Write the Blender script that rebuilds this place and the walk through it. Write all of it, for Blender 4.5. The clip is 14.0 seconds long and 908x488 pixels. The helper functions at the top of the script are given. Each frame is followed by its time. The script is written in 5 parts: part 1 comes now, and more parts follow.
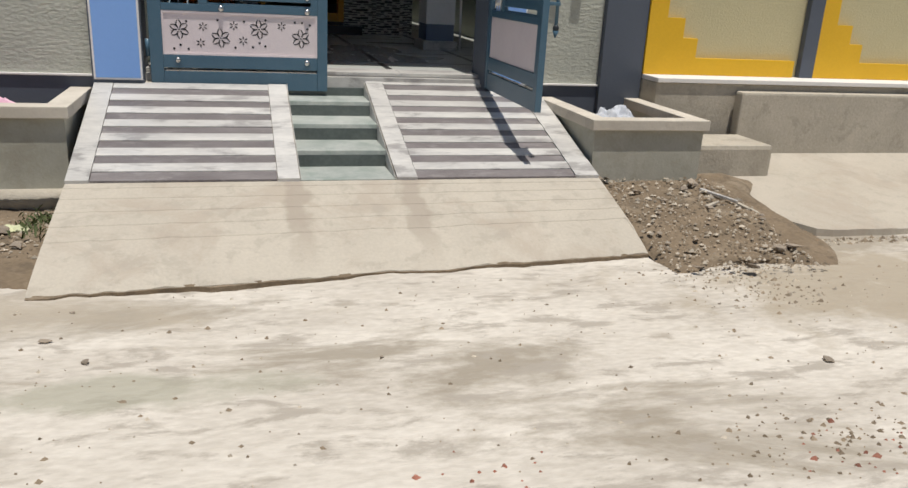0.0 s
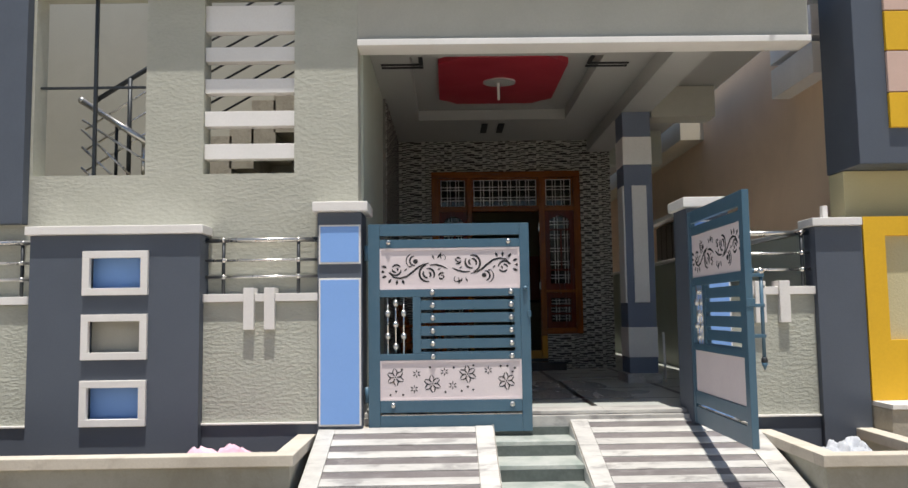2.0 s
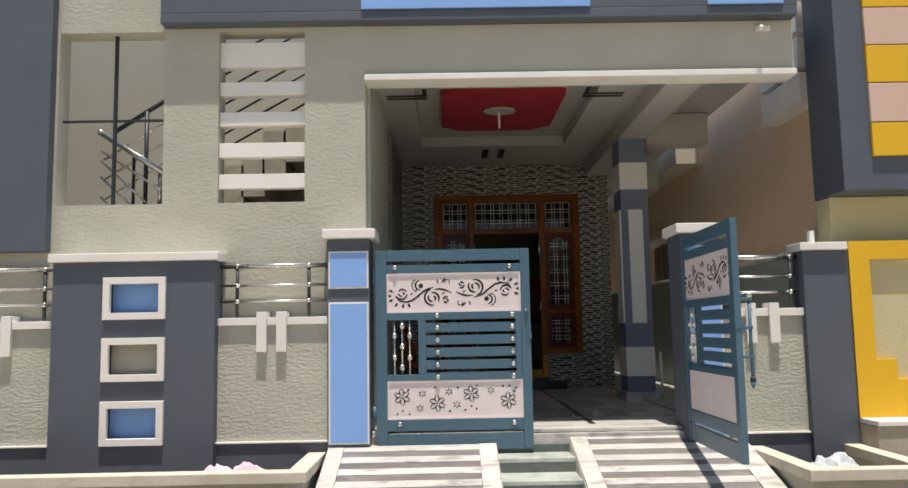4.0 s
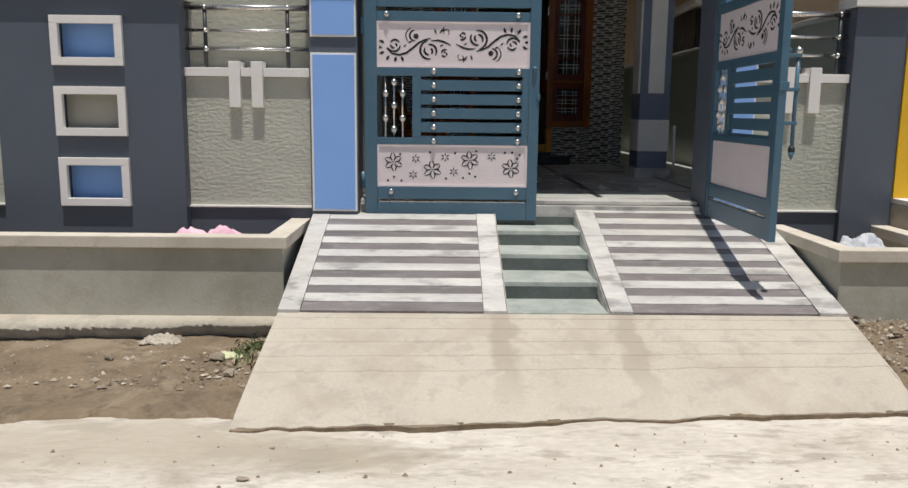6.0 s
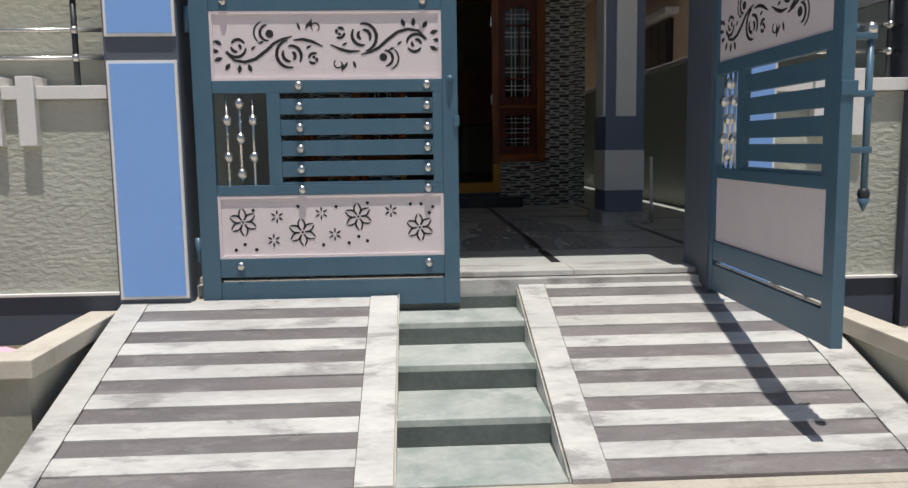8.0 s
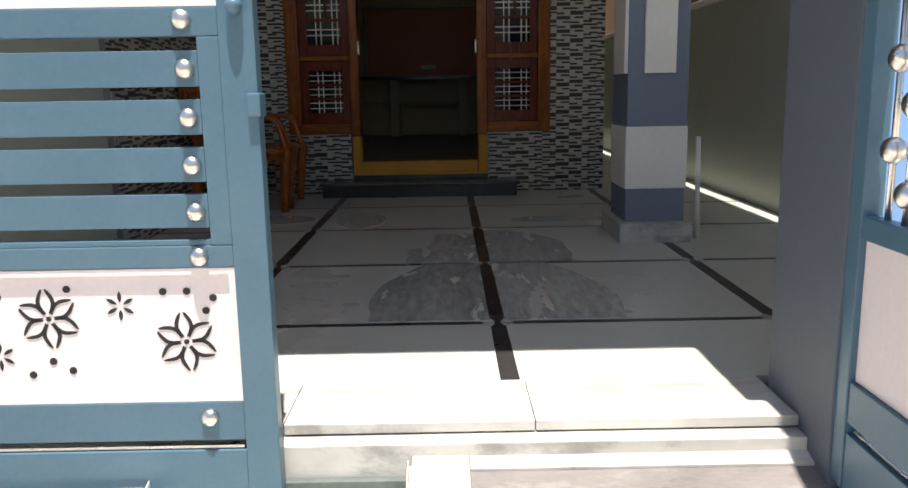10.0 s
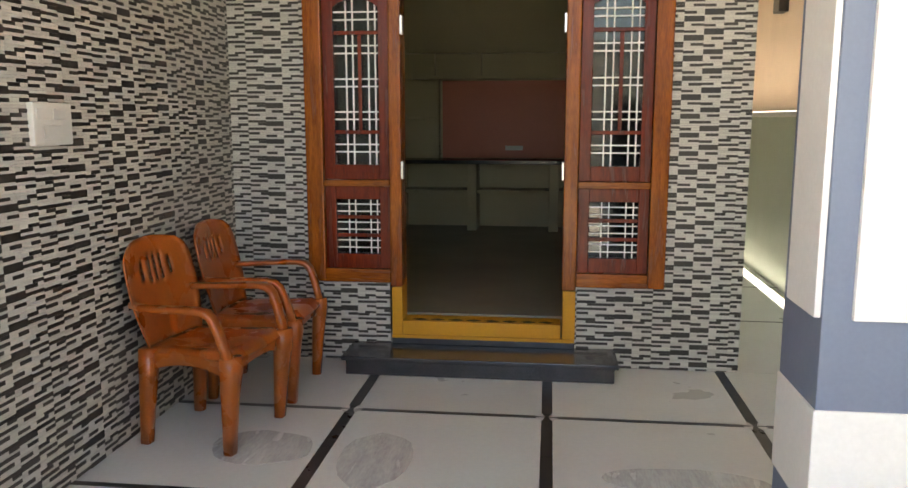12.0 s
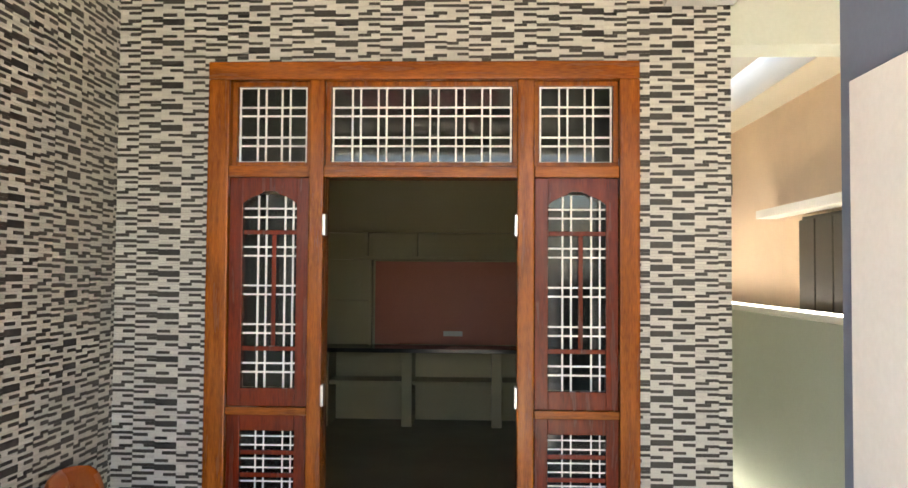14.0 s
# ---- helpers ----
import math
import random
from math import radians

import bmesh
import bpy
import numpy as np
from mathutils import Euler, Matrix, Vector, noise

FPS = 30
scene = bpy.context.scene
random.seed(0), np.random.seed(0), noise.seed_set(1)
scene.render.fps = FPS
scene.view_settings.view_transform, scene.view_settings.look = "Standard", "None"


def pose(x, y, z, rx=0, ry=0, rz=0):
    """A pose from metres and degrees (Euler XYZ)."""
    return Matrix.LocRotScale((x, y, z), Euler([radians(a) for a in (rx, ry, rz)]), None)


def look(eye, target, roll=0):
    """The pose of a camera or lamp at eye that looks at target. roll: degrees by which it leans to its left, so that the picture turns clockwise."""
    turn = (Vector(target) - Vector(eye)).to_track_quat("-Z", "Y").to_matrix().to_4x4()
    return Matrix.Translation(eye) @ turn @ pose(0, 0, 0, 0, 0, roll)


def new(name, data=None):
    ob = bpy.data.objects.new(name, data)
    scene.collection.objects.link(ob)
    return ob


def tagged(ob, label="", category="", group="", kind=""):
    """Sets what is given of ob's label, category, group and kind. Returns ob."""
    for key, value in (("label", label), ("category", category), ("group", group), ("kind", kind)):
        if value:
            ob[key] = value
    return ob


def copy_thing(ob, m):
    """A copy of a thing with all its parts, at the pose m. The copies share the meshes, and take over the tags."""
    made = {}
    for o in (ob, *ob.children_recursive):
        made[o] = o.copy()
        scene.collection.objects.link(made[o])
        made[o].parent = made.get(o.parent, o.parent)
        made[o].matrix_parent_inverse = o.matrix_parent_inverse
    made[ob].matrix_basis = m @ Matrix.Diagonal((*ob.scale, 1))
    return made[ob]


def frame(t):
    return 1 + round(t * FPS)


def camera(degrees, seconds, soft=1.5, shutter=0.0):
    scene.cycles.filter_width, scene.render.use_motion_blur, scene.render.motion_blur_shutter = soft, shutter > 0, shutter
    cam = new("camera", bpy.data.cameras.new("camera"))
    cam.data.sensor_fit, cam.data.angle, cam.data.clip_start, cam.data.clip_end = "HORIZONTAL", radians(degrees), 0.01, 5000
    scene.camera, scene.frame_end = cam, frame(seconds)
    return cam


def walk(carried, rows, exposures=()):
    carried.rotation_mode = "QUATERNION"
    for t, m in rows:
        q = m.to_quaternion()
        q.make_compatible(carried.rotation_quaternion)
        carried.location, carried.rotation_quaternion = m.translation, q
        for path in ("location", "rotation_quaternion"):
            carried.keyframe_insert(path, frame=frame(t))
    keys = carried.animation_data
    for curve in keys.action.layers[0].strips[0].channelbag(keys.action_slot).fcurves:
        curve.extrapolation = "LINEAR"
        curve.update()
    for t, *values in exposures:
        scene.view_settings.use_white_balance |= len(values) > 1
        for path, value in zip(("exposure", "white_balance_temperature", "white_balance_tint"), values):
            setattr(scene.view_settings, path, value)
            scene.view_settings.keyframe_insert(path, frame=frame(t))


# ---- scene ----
cam = camera(59.3, 14.0)
PATH = [
    (0, (0.596, -6.213, 1.501), (1.11, -4.383, 0.879), 3.1),
    (0.5, (0.594, -6.205, 1.522), (0.894, -4.295, 1.013), 1.7),
    (1, (0.61, -6.205, 1.553), (0.775, -4.226, 1.317), -0.1),
    (1.5, (0.627, -6.237, 1.578), (0.714, -4.239, 1.588), -0.7),
    (2, (0.619, -6.245, 1.584), (0.638, -4.252, 1.753), -0.8),
    (2.2, (0.594, -6.253, 1.594), (0.603, -4.266, 1.824), -0.4),
    (4.3, (0.593, -6.556, 1.62), (0.611, -4.567, 1.823), -1.1),
    (4.5, (0.579, -6.541, 1.585), (0.595, -4.544, 1.693), -1.1),
    (5, (0.563, -6.488, 1.57), (0.547, -4.489, 1.506), -0.5),
    (5.5, (0.592, -6.268, 1.532), (0.553, -4.281, 1.310), 0.6),
    (6, (0.59, -5.867, 1.453), (0.614, -3.894, 1.125), 0.6),
    (6.5, (0.614, -5.449, 1.418), (0.701, -3.486, 1.05), -0.0),
    (7, (0.726, -4.954, 1.437), (0.798, -2.986, 1.087), -0.2),
    (7.5, (0.821, -4.395, 1.471), (0.922, -2.415, 1.206), -0.5),
    (8, (1.043, -3.921, 1.439), (1.142, -1.939, 1.195), -0.8),
    (8.5, (1.195, -3.381, 1.406), (1.314, -1.398, 1.174), -0.2),
    (8.7, (1.239, -3.127, 1.437), (1.395, -1.143, 1.238), -0.0),
    (10.8, (1.798, -0.884, 1.79), (1.73, 1.061, 1.33), -1.3),
    (11, (1.776, -0.668, 1.883), (1.719, 1.281, 1.437), -0.8),
    (11.5, (1.83, -0.228, 2.078), (1.741, 1.744, 1.754), 0.2),
    (12, (1.814, 0.128, 2.212), (1.579, 2.089, 1.9), 0.0),
    (12.5, (1.692, 0.418, 2.343), (1.462, 2.38, 2.028), -0.3),
    (13, (1.656, 0.542, 2.407), (1.462, 2.522, 2.203), -0.8),
    (13.5, (1.731, 0.683, 2.458), (1.534, 2.673, 2.457), -0.2),
    (14, (1.742, 0.869, 2.496), (1.664, 2.867, 2.569), 0.4),
]
EXPO = [(0.0, -0.1, 6500, 10), (0.5, -0.05, 6500, 10), (1.0, 0.0, 6500, 10), (2.0, 0.38, 6500, 10), (4.5, 0.42, 6900, 10), (5.0, 0.3, 6800, 10), (6.0, 0.0, 6500, 10), (8.7, 0.1, 6400, 10),
        (10.8, 2.5, 7350, 10), (11.0, 2.75, 7450, 10), (11.5, 3.53, 7500, 10), (12.0, 3.78, 7500, 10), (12.5, 4.0, 7650, 10), (13.0, 4.34, 7500, 10), (14.0, 4.22, 7200, 10)]
walk(cam, [(t, look(eye, target, roll)) for t, eye, target, roll in PATH], EXPO)

# ---- world and sun ----
SUN_TO = Vector((-0.035, 0.19, -1.0)).normalized()
world = bpy.data.worlds.new("sky")
scene.world = world
world.use_nodes = True
wn = world.node_tree
sky = wn.nodes.new("ShaderNodeTexSky")
sky.sky_type = "NISHITA"
sky.sun_disc = False
sky.sun_elevation = math.asin(-SUN_TO.z)
sky.sun_rotation = math.atan2(-SUN_TO.x, -SUN_TO.y)
wn.links.new(sky.outputs[0], wn.nodes["Background"].inputs[0])
wn.nodes["Background"].inputs[1].default_value = 0.075
sun = new("sun", bpy.data.lights.new("sun", "SUN"))
sun.data.energy, sun.data.angle, sun.data.color = 4.25, radians(0.6), (1.0, 0.96, 0.9)
sun.rotation_mode = "QUATERNION"
sun.rotation_quaternion = SUN_TO.to_track_quat("-Z", "Y")

# ---- materials ----
def lin(*c):
    return (*c, 1.0)


def mat(name, c1, c2=None, rough=0.6, scale=3.0, fine=60.0, bump=0.1, bump_scale=80.0, metal=0.0, mix=0.5,
        stretch=(1, 1, 1), stain=None, stain_amount=0.5, stain_scale=0.9, vary=0.0, spec=0.5, island=0.0, fleck=None, fleck_amount=0.5, fleck_scale=6.0, hard=False):
    """Two-scale noise colour, rough variation and bump."""
    m = bpy.data.materials.new(name)
    m.use_nodes = True
    nt = m.node_tree
    n, l = nt.nodes, nt.links
    bsdf = n["Principled BSDF"]
    c2 = c2 or tuple(v * 0.82 for v in c1)
    tc = n.new("ShaderNodeTexCoord")
    mp = n.new("ShaderNodeMapping")
    mp.inputs["Scale"].default_value = stretch
    l.new(tc.outputs["Object"], mp.inputs[0])

    def tex(sc, det=4.0, dist=0.0, rgh=0.5):
        t = n.new("ShaderNodeTexNoise")
        t.inputs["Scale"].default_value = sc
        t.inputs["Detail"].default_value = det
        t.inputs["Roughness"].default_value = rgh
        t.inputs["Distortion"].default_value = dist
        l.new(mp.outputs[0], t.inputs["Vector"])
        return t

    def ramp(src, a, b):
        r = n.new("ShaderNodeMapRange")
        r.inputs[1].default_value, r.inputs[2].default_value = a, b
        l.new(src, r.inputs[0])
        return r.outputs[0]

    def blend(fac, a, b, op="MIX"):
        x = n.new("ShaderNodeMix")
        x.data_type, x.blend_type = "RGBA", op
        for sock, v in ((x.inputs[0], fac), (x.inputs[6], a), (x.inputs[7], b)):
            if isinstance(v, bpy.types.NodeSocket):
                l.new(v, sock)
            else:
                sock.default_value = v
        return x.outputs[2]

    big, small = tex(scale, 5.0, 0.4), tex(fine, 3.0)
    add = n.new("ShaderNodeMath")
    add.operation = "ADD"
    l.new(ramp(big.outputs[0], 0.35, 0.65), add.inputs[0])
    l.new(ramp(small.outputs[0], 0.3, 0.7), add.inputs[1])
    half = n.new("ShaderNodeMath")
    half.operation = "MULTIPLY"
    half.inputs[1].default_value = mix
    l.new(add.outputs[0], half.inputs[0])
    col = blend(half.outputs[0], lin(*c1), lin(*c2))
    if stain:
        s = tex(stain_scale, 10.0, 0.5, 0.66)
        st = n.new("ShaderNodeMath")
        st.operation = "MULTIPLY"
        st.inputs[1].default_value = stain_amount
        l.new(ramp(s.outputs[0], 0.52 if hard else 0.45, 0.61 if hard else 0.75), st.inputs[0])
        col = blend(st.outputs[0], col, lin(*stain))
    if fleck:
        s2 = tex(fleck_scale, 10.0, 0.3, 0.68)
        st2 = n.new("ShaderNodeMath")
        st2.operation = "MULTIPLY"
        st2.inputs[1].default_value = fleck_amount
        l.new(ramp(s2.outputs[0], 0.53, 0.61), st2.inputs[0])
        col = blend(st2.outputs[0], col, lin(*fleck))
    if vary or island:
        oi = n.new("ShaderNodeObjectInfo") if vary else n.new("ShaderNodeNewGeometry")
        vv = n.new("ShaderNodeMapRange")
        vv.inputs[3].default_value, vv.inputs[4].default_value = 1 - (vary or island), 1 + (vary or island)
        l.new(oi.outputs["Random" if vary else "Random Per Island"], vv.inputs[0])
        col = blend(1.0, col, vv.outputs[0], "MULTIPLY")
    l.new(col, bsdf.inputs["Base Color"])
    rr = n.new("ShaderNodeMapRange")
    rr.inputs[3].default_value, rr.inputs[4].default_value = max(0.03, rough - 0.1), min(1.0, rough + 0.1)
    l.new(big.outputs[0], rr.inputs[0])
    l.new(rr.outputs[0], bsdf.inputs["Roughness"])
    bsdf.inputs["Metallic"].default_value = metal
    bsdf.inputs["Specular IOR Level"].default_value = spec
    if bump:
        bt = tex(bump_scale, 4.0)
        b = n.new("ShaderNodeBump")
        b.inputs["Strength"].default_value = bump
        b.inputs["Distance"].default_value = 0.01
        l.new(bt.outputs[0], b.inputs["Height"])
        l.new(b.outputs[0], bsdf.inputs["Normal"])
    return m


ROAD = mat("road_concrete", (0.67, 0.62, 0.54), (0.45, 0.405, 0.34), 0.9, 1.6, 30, 0.45, 45, mix=0.52, stain=(0.29, 0.25, 0.19), stain_amount=0.85, stain_scale=0.95, stretch=(0.55, 1.35, 1), fleck=(0.36, 0.32, 0.265), fleck_amount=0.85, fleck_scale=4.6, hard=True)
DIRT = mat("dirt", (0.225, 0.168, 0.108), (0.14, 0.104, 0.066), 0.95, 3, 40, 1.0, 26, stain=(0.31, 0.25, 0.175), stain_scale=2.2, hard=True, fleck=(0.10, 0.076, 0.05), fleck_amount=0.6, fleck_scale=8)
RAMP = mat("ramp_concrete", (0.49, 0.44, 0.36), (0.41, 0.365, 0.295), 0.85, 2, 60, 0.15, 90, stain=(0.40, 0.34, 0.27), stain_amount=0.7, stain_scale=1.6, fleck=(0.36, 0.32, 0.26), fleck_amount=0.45, fleck_scale=7, hard=True)
MARBLE = mat("white_marble", (0.63, 0.61, 0.565), (0.45, 0.44, 0.42), 0.4, 3.5, 24, 0.05, 40, stretch=(0.7, 2.2, 1), stain=(0.36, 0.345, 0.33), stain_amount=0.7, stain_scale=2.2, vary=0.07, fleck=(0.24, 0.225, 0.215), fleck_amount=0.7, fleck_scale=3.6)
GRANITE = mat("dark_granite", (0.115, 0.10, 0.10), (0.185, 0.165, 0.16), 0.55, 4, 90, 0.08, 60, vary=0.16, stretch=(0.6, 2, 1), stain=(0.25, 0.23, 0.225), stain_amount=0.6, stain_scale=3.0, fleck=(0.30, 0.28, 0.27), fleck_amount=0.35, fleck_scale=9)
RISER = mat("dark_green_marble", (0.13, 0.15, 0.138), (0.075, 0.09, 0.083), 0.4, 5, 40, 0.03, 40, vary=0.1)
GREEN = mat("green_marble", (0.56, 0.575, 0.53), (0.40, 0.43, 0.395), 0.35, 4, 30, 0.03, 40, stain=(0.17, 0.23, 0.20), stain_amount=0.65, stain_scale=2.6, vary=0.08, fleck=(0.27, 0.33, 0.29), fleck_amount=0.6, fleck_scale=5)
STUCCO = mat("grey_stucco", (0.495, 0.50, 0.425), (0.425, 0.43, 0.365), 0.9, 2.4, 60, 0.9, 36, stretch=(0.72, 1, 1.25), stain=(0.39, 0.39, 0.325), stain_amount=0.5, stain_scale=4.5)
PLASTER = mat("grey_plaster", (0.50, 0.485, 0.415), (0.45, 0.435, 0.37), 0.85, 1.5, 80, 0.12, 60, stain=(0.34, 0.32, 0.27), stain_amount=0.4)
SLATE = mat("slate_paint", (0.092, 0.108, 0.137), (0.08, 0.094, 0.12), 0.6, 2, 70, 0.06, 70)
SLATEB = mat("slate_blue_paint", (0.17, 0.20, 0.27), (0.15, 0.175, 0.24), 0.6, 2, 70, 0.04, 70)
BLUE = mat("blue_paint", (0.2408, 0.4387, 0.8453), (0.2247, 0.412, 0.8025), 0.55, 2, 70, 0.04, 70)
WHITE = mat("white_paint", (0.84, 0.81, 0.77), (0.76, 0.73, 0.69), 0.6, 2, 60, 0.06, 70, stain=(0.6, 0.57, 0.52), stain_amount=0.35)
# White ceiling paint, greyed in the colour itself to deepen indoor shade.
CEIL = mat("ceiling_white_dimmed", (0.448, 0.44, 0.416), (0.42, 0.412, 0.392), 0.7, 1, 40, 0.02, 40)
RED = mat("red_paint", (0.42, 0.03, 0.05), (0.36, 0.025, 0.04), 0.5, 2, 60, 0.02, 60)
TEAL = mat("teal_gate_paint", (0.0732, 0.15, 0.2112), (0.0612, 0.1272, 0.1824), 0.35, 3, 90, 0.02, 60, stain=(0.12, 0.18, 0.225), stain_amount=0.3, stain_scale=5)
SHEET = mat("pinkish_sheet", (0.782, 0.69, 0.69), (0.713, 0.6268, 0.6325), 0.5, 3, 80, 0.02, 60)
STEEL = mat("steel", (0.72, 0.70, 0.66), (0.62, 0.60, 0.57), 0.28, 5, 80, 0.0, 50, metal=1.0)
BLACK = mat("flat_black", (0.018, 0.018, 0.02), (0.012, 0.012, 0.012), 0.7, 3, 60, 0.0)
IRON = mat("dark_iron", (0.05, 0.055, 0.06), (0.03, 0.035, 0.04), 0.5, 6, 80, 0.05, metal=0.5)
YELLOW = mat("yellow_paint", (0.78, 0.46, 0.015), (0.70, 0.40, 0.012), 0.55, 2, 60, 0.05, 60)
SILLY = mat("sill_yellow_paint", (0.608, 0.284, 0.0064), (0.528, 0.24, 0.0056), 0.45, 3, 60, 0.05, 60, stain=(0.45, 0.20, 0.02), stain_amount=0.35, stain_scale=5)
CREAM = mat("cream_plaster", (0.56, 0.50, 0.30), (0.51, 0.455, 0.27), 0.85, 2, 80, 0.35, 55)
PEACH = mat("peach_paint", (0.78, 0.59, 0.42), (0.72, 0.54, 0.385), 0.75, 1.2, 60, 0.05, 60, stain=(0.45, 0.33, 0.23), stain_amount=0.3)
SOFFIT = mat("cream_soffit", (0.60, 0.54, 0.42), (0.55, 0.495, 0.385), 0.8, 1.5, 60, 0.05, 60)
PINK = mat("pale_pink_paint", (0.66, 0.46, 0.38), (0.60, 0.42, 0.34), 0.7, 2, 60, 0.05, 60)
MINT = mat("mint_paint", (0.4968, 0.5244, 0.4508), (0.4508, 0.4784, 0.4048), 0.6, 1.5, 60, 0.04, 60)
TILE = mat("floor_tile", (0.5254, 0.5394, 0.5022), (0.4697, 0.4836, 0.4511), 0.3, 1.2, 50, 0.02, 40, vary=0.05)
SWIRL = mat("streaky_marble", (0.53, 0.54, 0.515), (0.19, 0.193, 0.185), 0.25, 3.0, 9, 0.02, 40, stretch=(4.0, 0.9, 1), vary=0.1, fleck=(0.62, 0.61, 0.58), fleck_amount=0.7, fleck_scale=3.0)
STRIP = mat("black_strip", (0.035, 0.034, 0.033), (0.022, 0.021, 0.02), 0.3, 5, 60, 0.02, 50, vary=0.1)
WOOD = mat("teak_frame", (0.385, 0.1078, 0.01), (0.1078, 0.0231, 0.0031), 0.25, 5, 45, 0.08, 50, stretch=(6, 6, 0.5), spec=0.28)
WOODH = mat("teak_rail", (0.385, 0.1078, 0.01), (0.1078, 0.0231, 0.0031), 0.25, 5, 45, 0.08, 50, stretch=(0.5, 6, 6), spec=0.28)
WOODR = mat("red_teak_shutter", (0.1925, 0.0231, 0.0046), (0.0616, 0.0077, 0.0023), 0.25, 5, 45, 0.08, 50, stretch=(6, 6, 0.5), spec=0.28)
CHAIR = mat("tan_plastic", (0.3465, 0.0886, 0.0139), (0.2618, 0.0616, 0.0092), 0.28, 6, 60, 0.03, 30)
STREAK = mat("pale_streaky_marble", (0.52, 0.53, 0.50), (0.31, 0.315, 0.30), 0.25, 5, 30, 0.02, 40, stretch=(3.0, 0.7, 1), fleck=(0.55, 0.56, 0.53), fleck_amount=0.8, fleck_scale=2.5)
BLACKG = mat("black_granite", (0.022, 0.02, 0.02), (0.04, 0.037, 0.036), 0.2, 8, 150, 0.01)
TERRA = mat("terracotta_panel", (0.496, 0.16, 0.092), (0.44, 0.14, 0.08), 0.5, 2, 60, 0.02)
MWHITE = mat("mosaic_white", (0.55, 0.53, 0.475), (0.465, 0.445, 0.395), 0.4, 9, 60, 0.05, 60, island=0.1)
MDARK = mat("mosaic_dark", (0.0216, 0.0185, 0.0146), (0.0462, 0.0393, 0.0323), 0.4, 9, 60, 0.05, 60, island=0.35)
GROUT = mat("grout", (0.231, 0.2156, 0.1925), (0.1925, 0.1809, 0.1617), 0.9, 9, 60, 0.1)
CEMENT = mat("raw_cement", (0.50, 0.45, 0.365), (0.39, 0.35, 0.28), 0.9, 2.5, 40, 0.35, 50, stain=(0.26, 0.225, 0.17), stain_amount=0.65, fleck=(0.30, 0.265, 0.21), fleck_amount=0.5, fleck_scale=6)
STONE = mat("rubble_stone", (0.34, 0.285, 0.22), (0.23, 0.185, 0.14), 0.9, 20, 90, 0.4, 60, vary=0.35)
RAG = mat("pink_cloth", (0.78, 0.50, 0.585), (0.68, 0.38, 0.48), 0.8, 8, 60, 0.3, 30, stain=(0.80, 0.66, 0.68), stain_amount=0.6, stain_scale=4)
PAPER = mat("grey_paper", (0.55, 0.57, 0.60), (0.40, 0.42, 0.46), 0.7, 10, 60, 0.2, 30)
LEAFM = mat("weed_green", (0.10, 0.13, 0.04), (0.07, 0.09, 0.03), 0.7, 20, 60, 0.0, vary=0.3)
# Room colours scaled down: part of the dimness behind the door is painted in.
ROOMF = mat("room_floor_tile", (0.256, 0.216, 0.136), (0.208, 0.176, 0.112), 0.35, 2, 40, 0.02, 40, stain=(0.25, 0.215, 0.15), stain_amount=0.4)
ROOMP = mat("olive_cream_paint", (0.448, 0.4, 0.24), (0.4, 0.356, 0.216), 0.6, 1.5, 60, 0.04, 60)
FACADE = mat("house_front_plaster", (0.49, 0.485, 0.41), (0.43, 0.425, 0.355), 0.9, 1.8, 50, 0.55, 32, stretch=(0.72, 1, 1.25), stain=(0.37, 0.365, 0.30), stain_amount=0.5, stain_scale=2.2)
PLASTICW = mat("switch_white", (0.612, 0.595, 0.544), (0.578, 0.561, 0.51), 0.4, 4, 60, 0.0)

PLANTER = mat("planter_plaster", (0.47, 0.455, 0.385), (0.41, 0.40, 0.33), 0.88, 1.3, 70, 0.2, 55, stain=(0.27, 0.245, 0.18), stain_amount=0.75, stain_scale=1.4, fleck=(0.33, 0.30, 0.23), fleck_amount=0.4, fleck_scale=4)

RIM = mat("planter_rim_plaster", (0.63, 0.575, 0.485), (0.55, 0.50, 0.42), 0.8, 2, 60, 0.12, 60, stain=(0.42, 0.375, 0.30), stain_amount=0.5, stain_scale=2.0, fleck=(0.46, 0.41, 0.34), fleck_amount=0.5, fleck_scale=6)


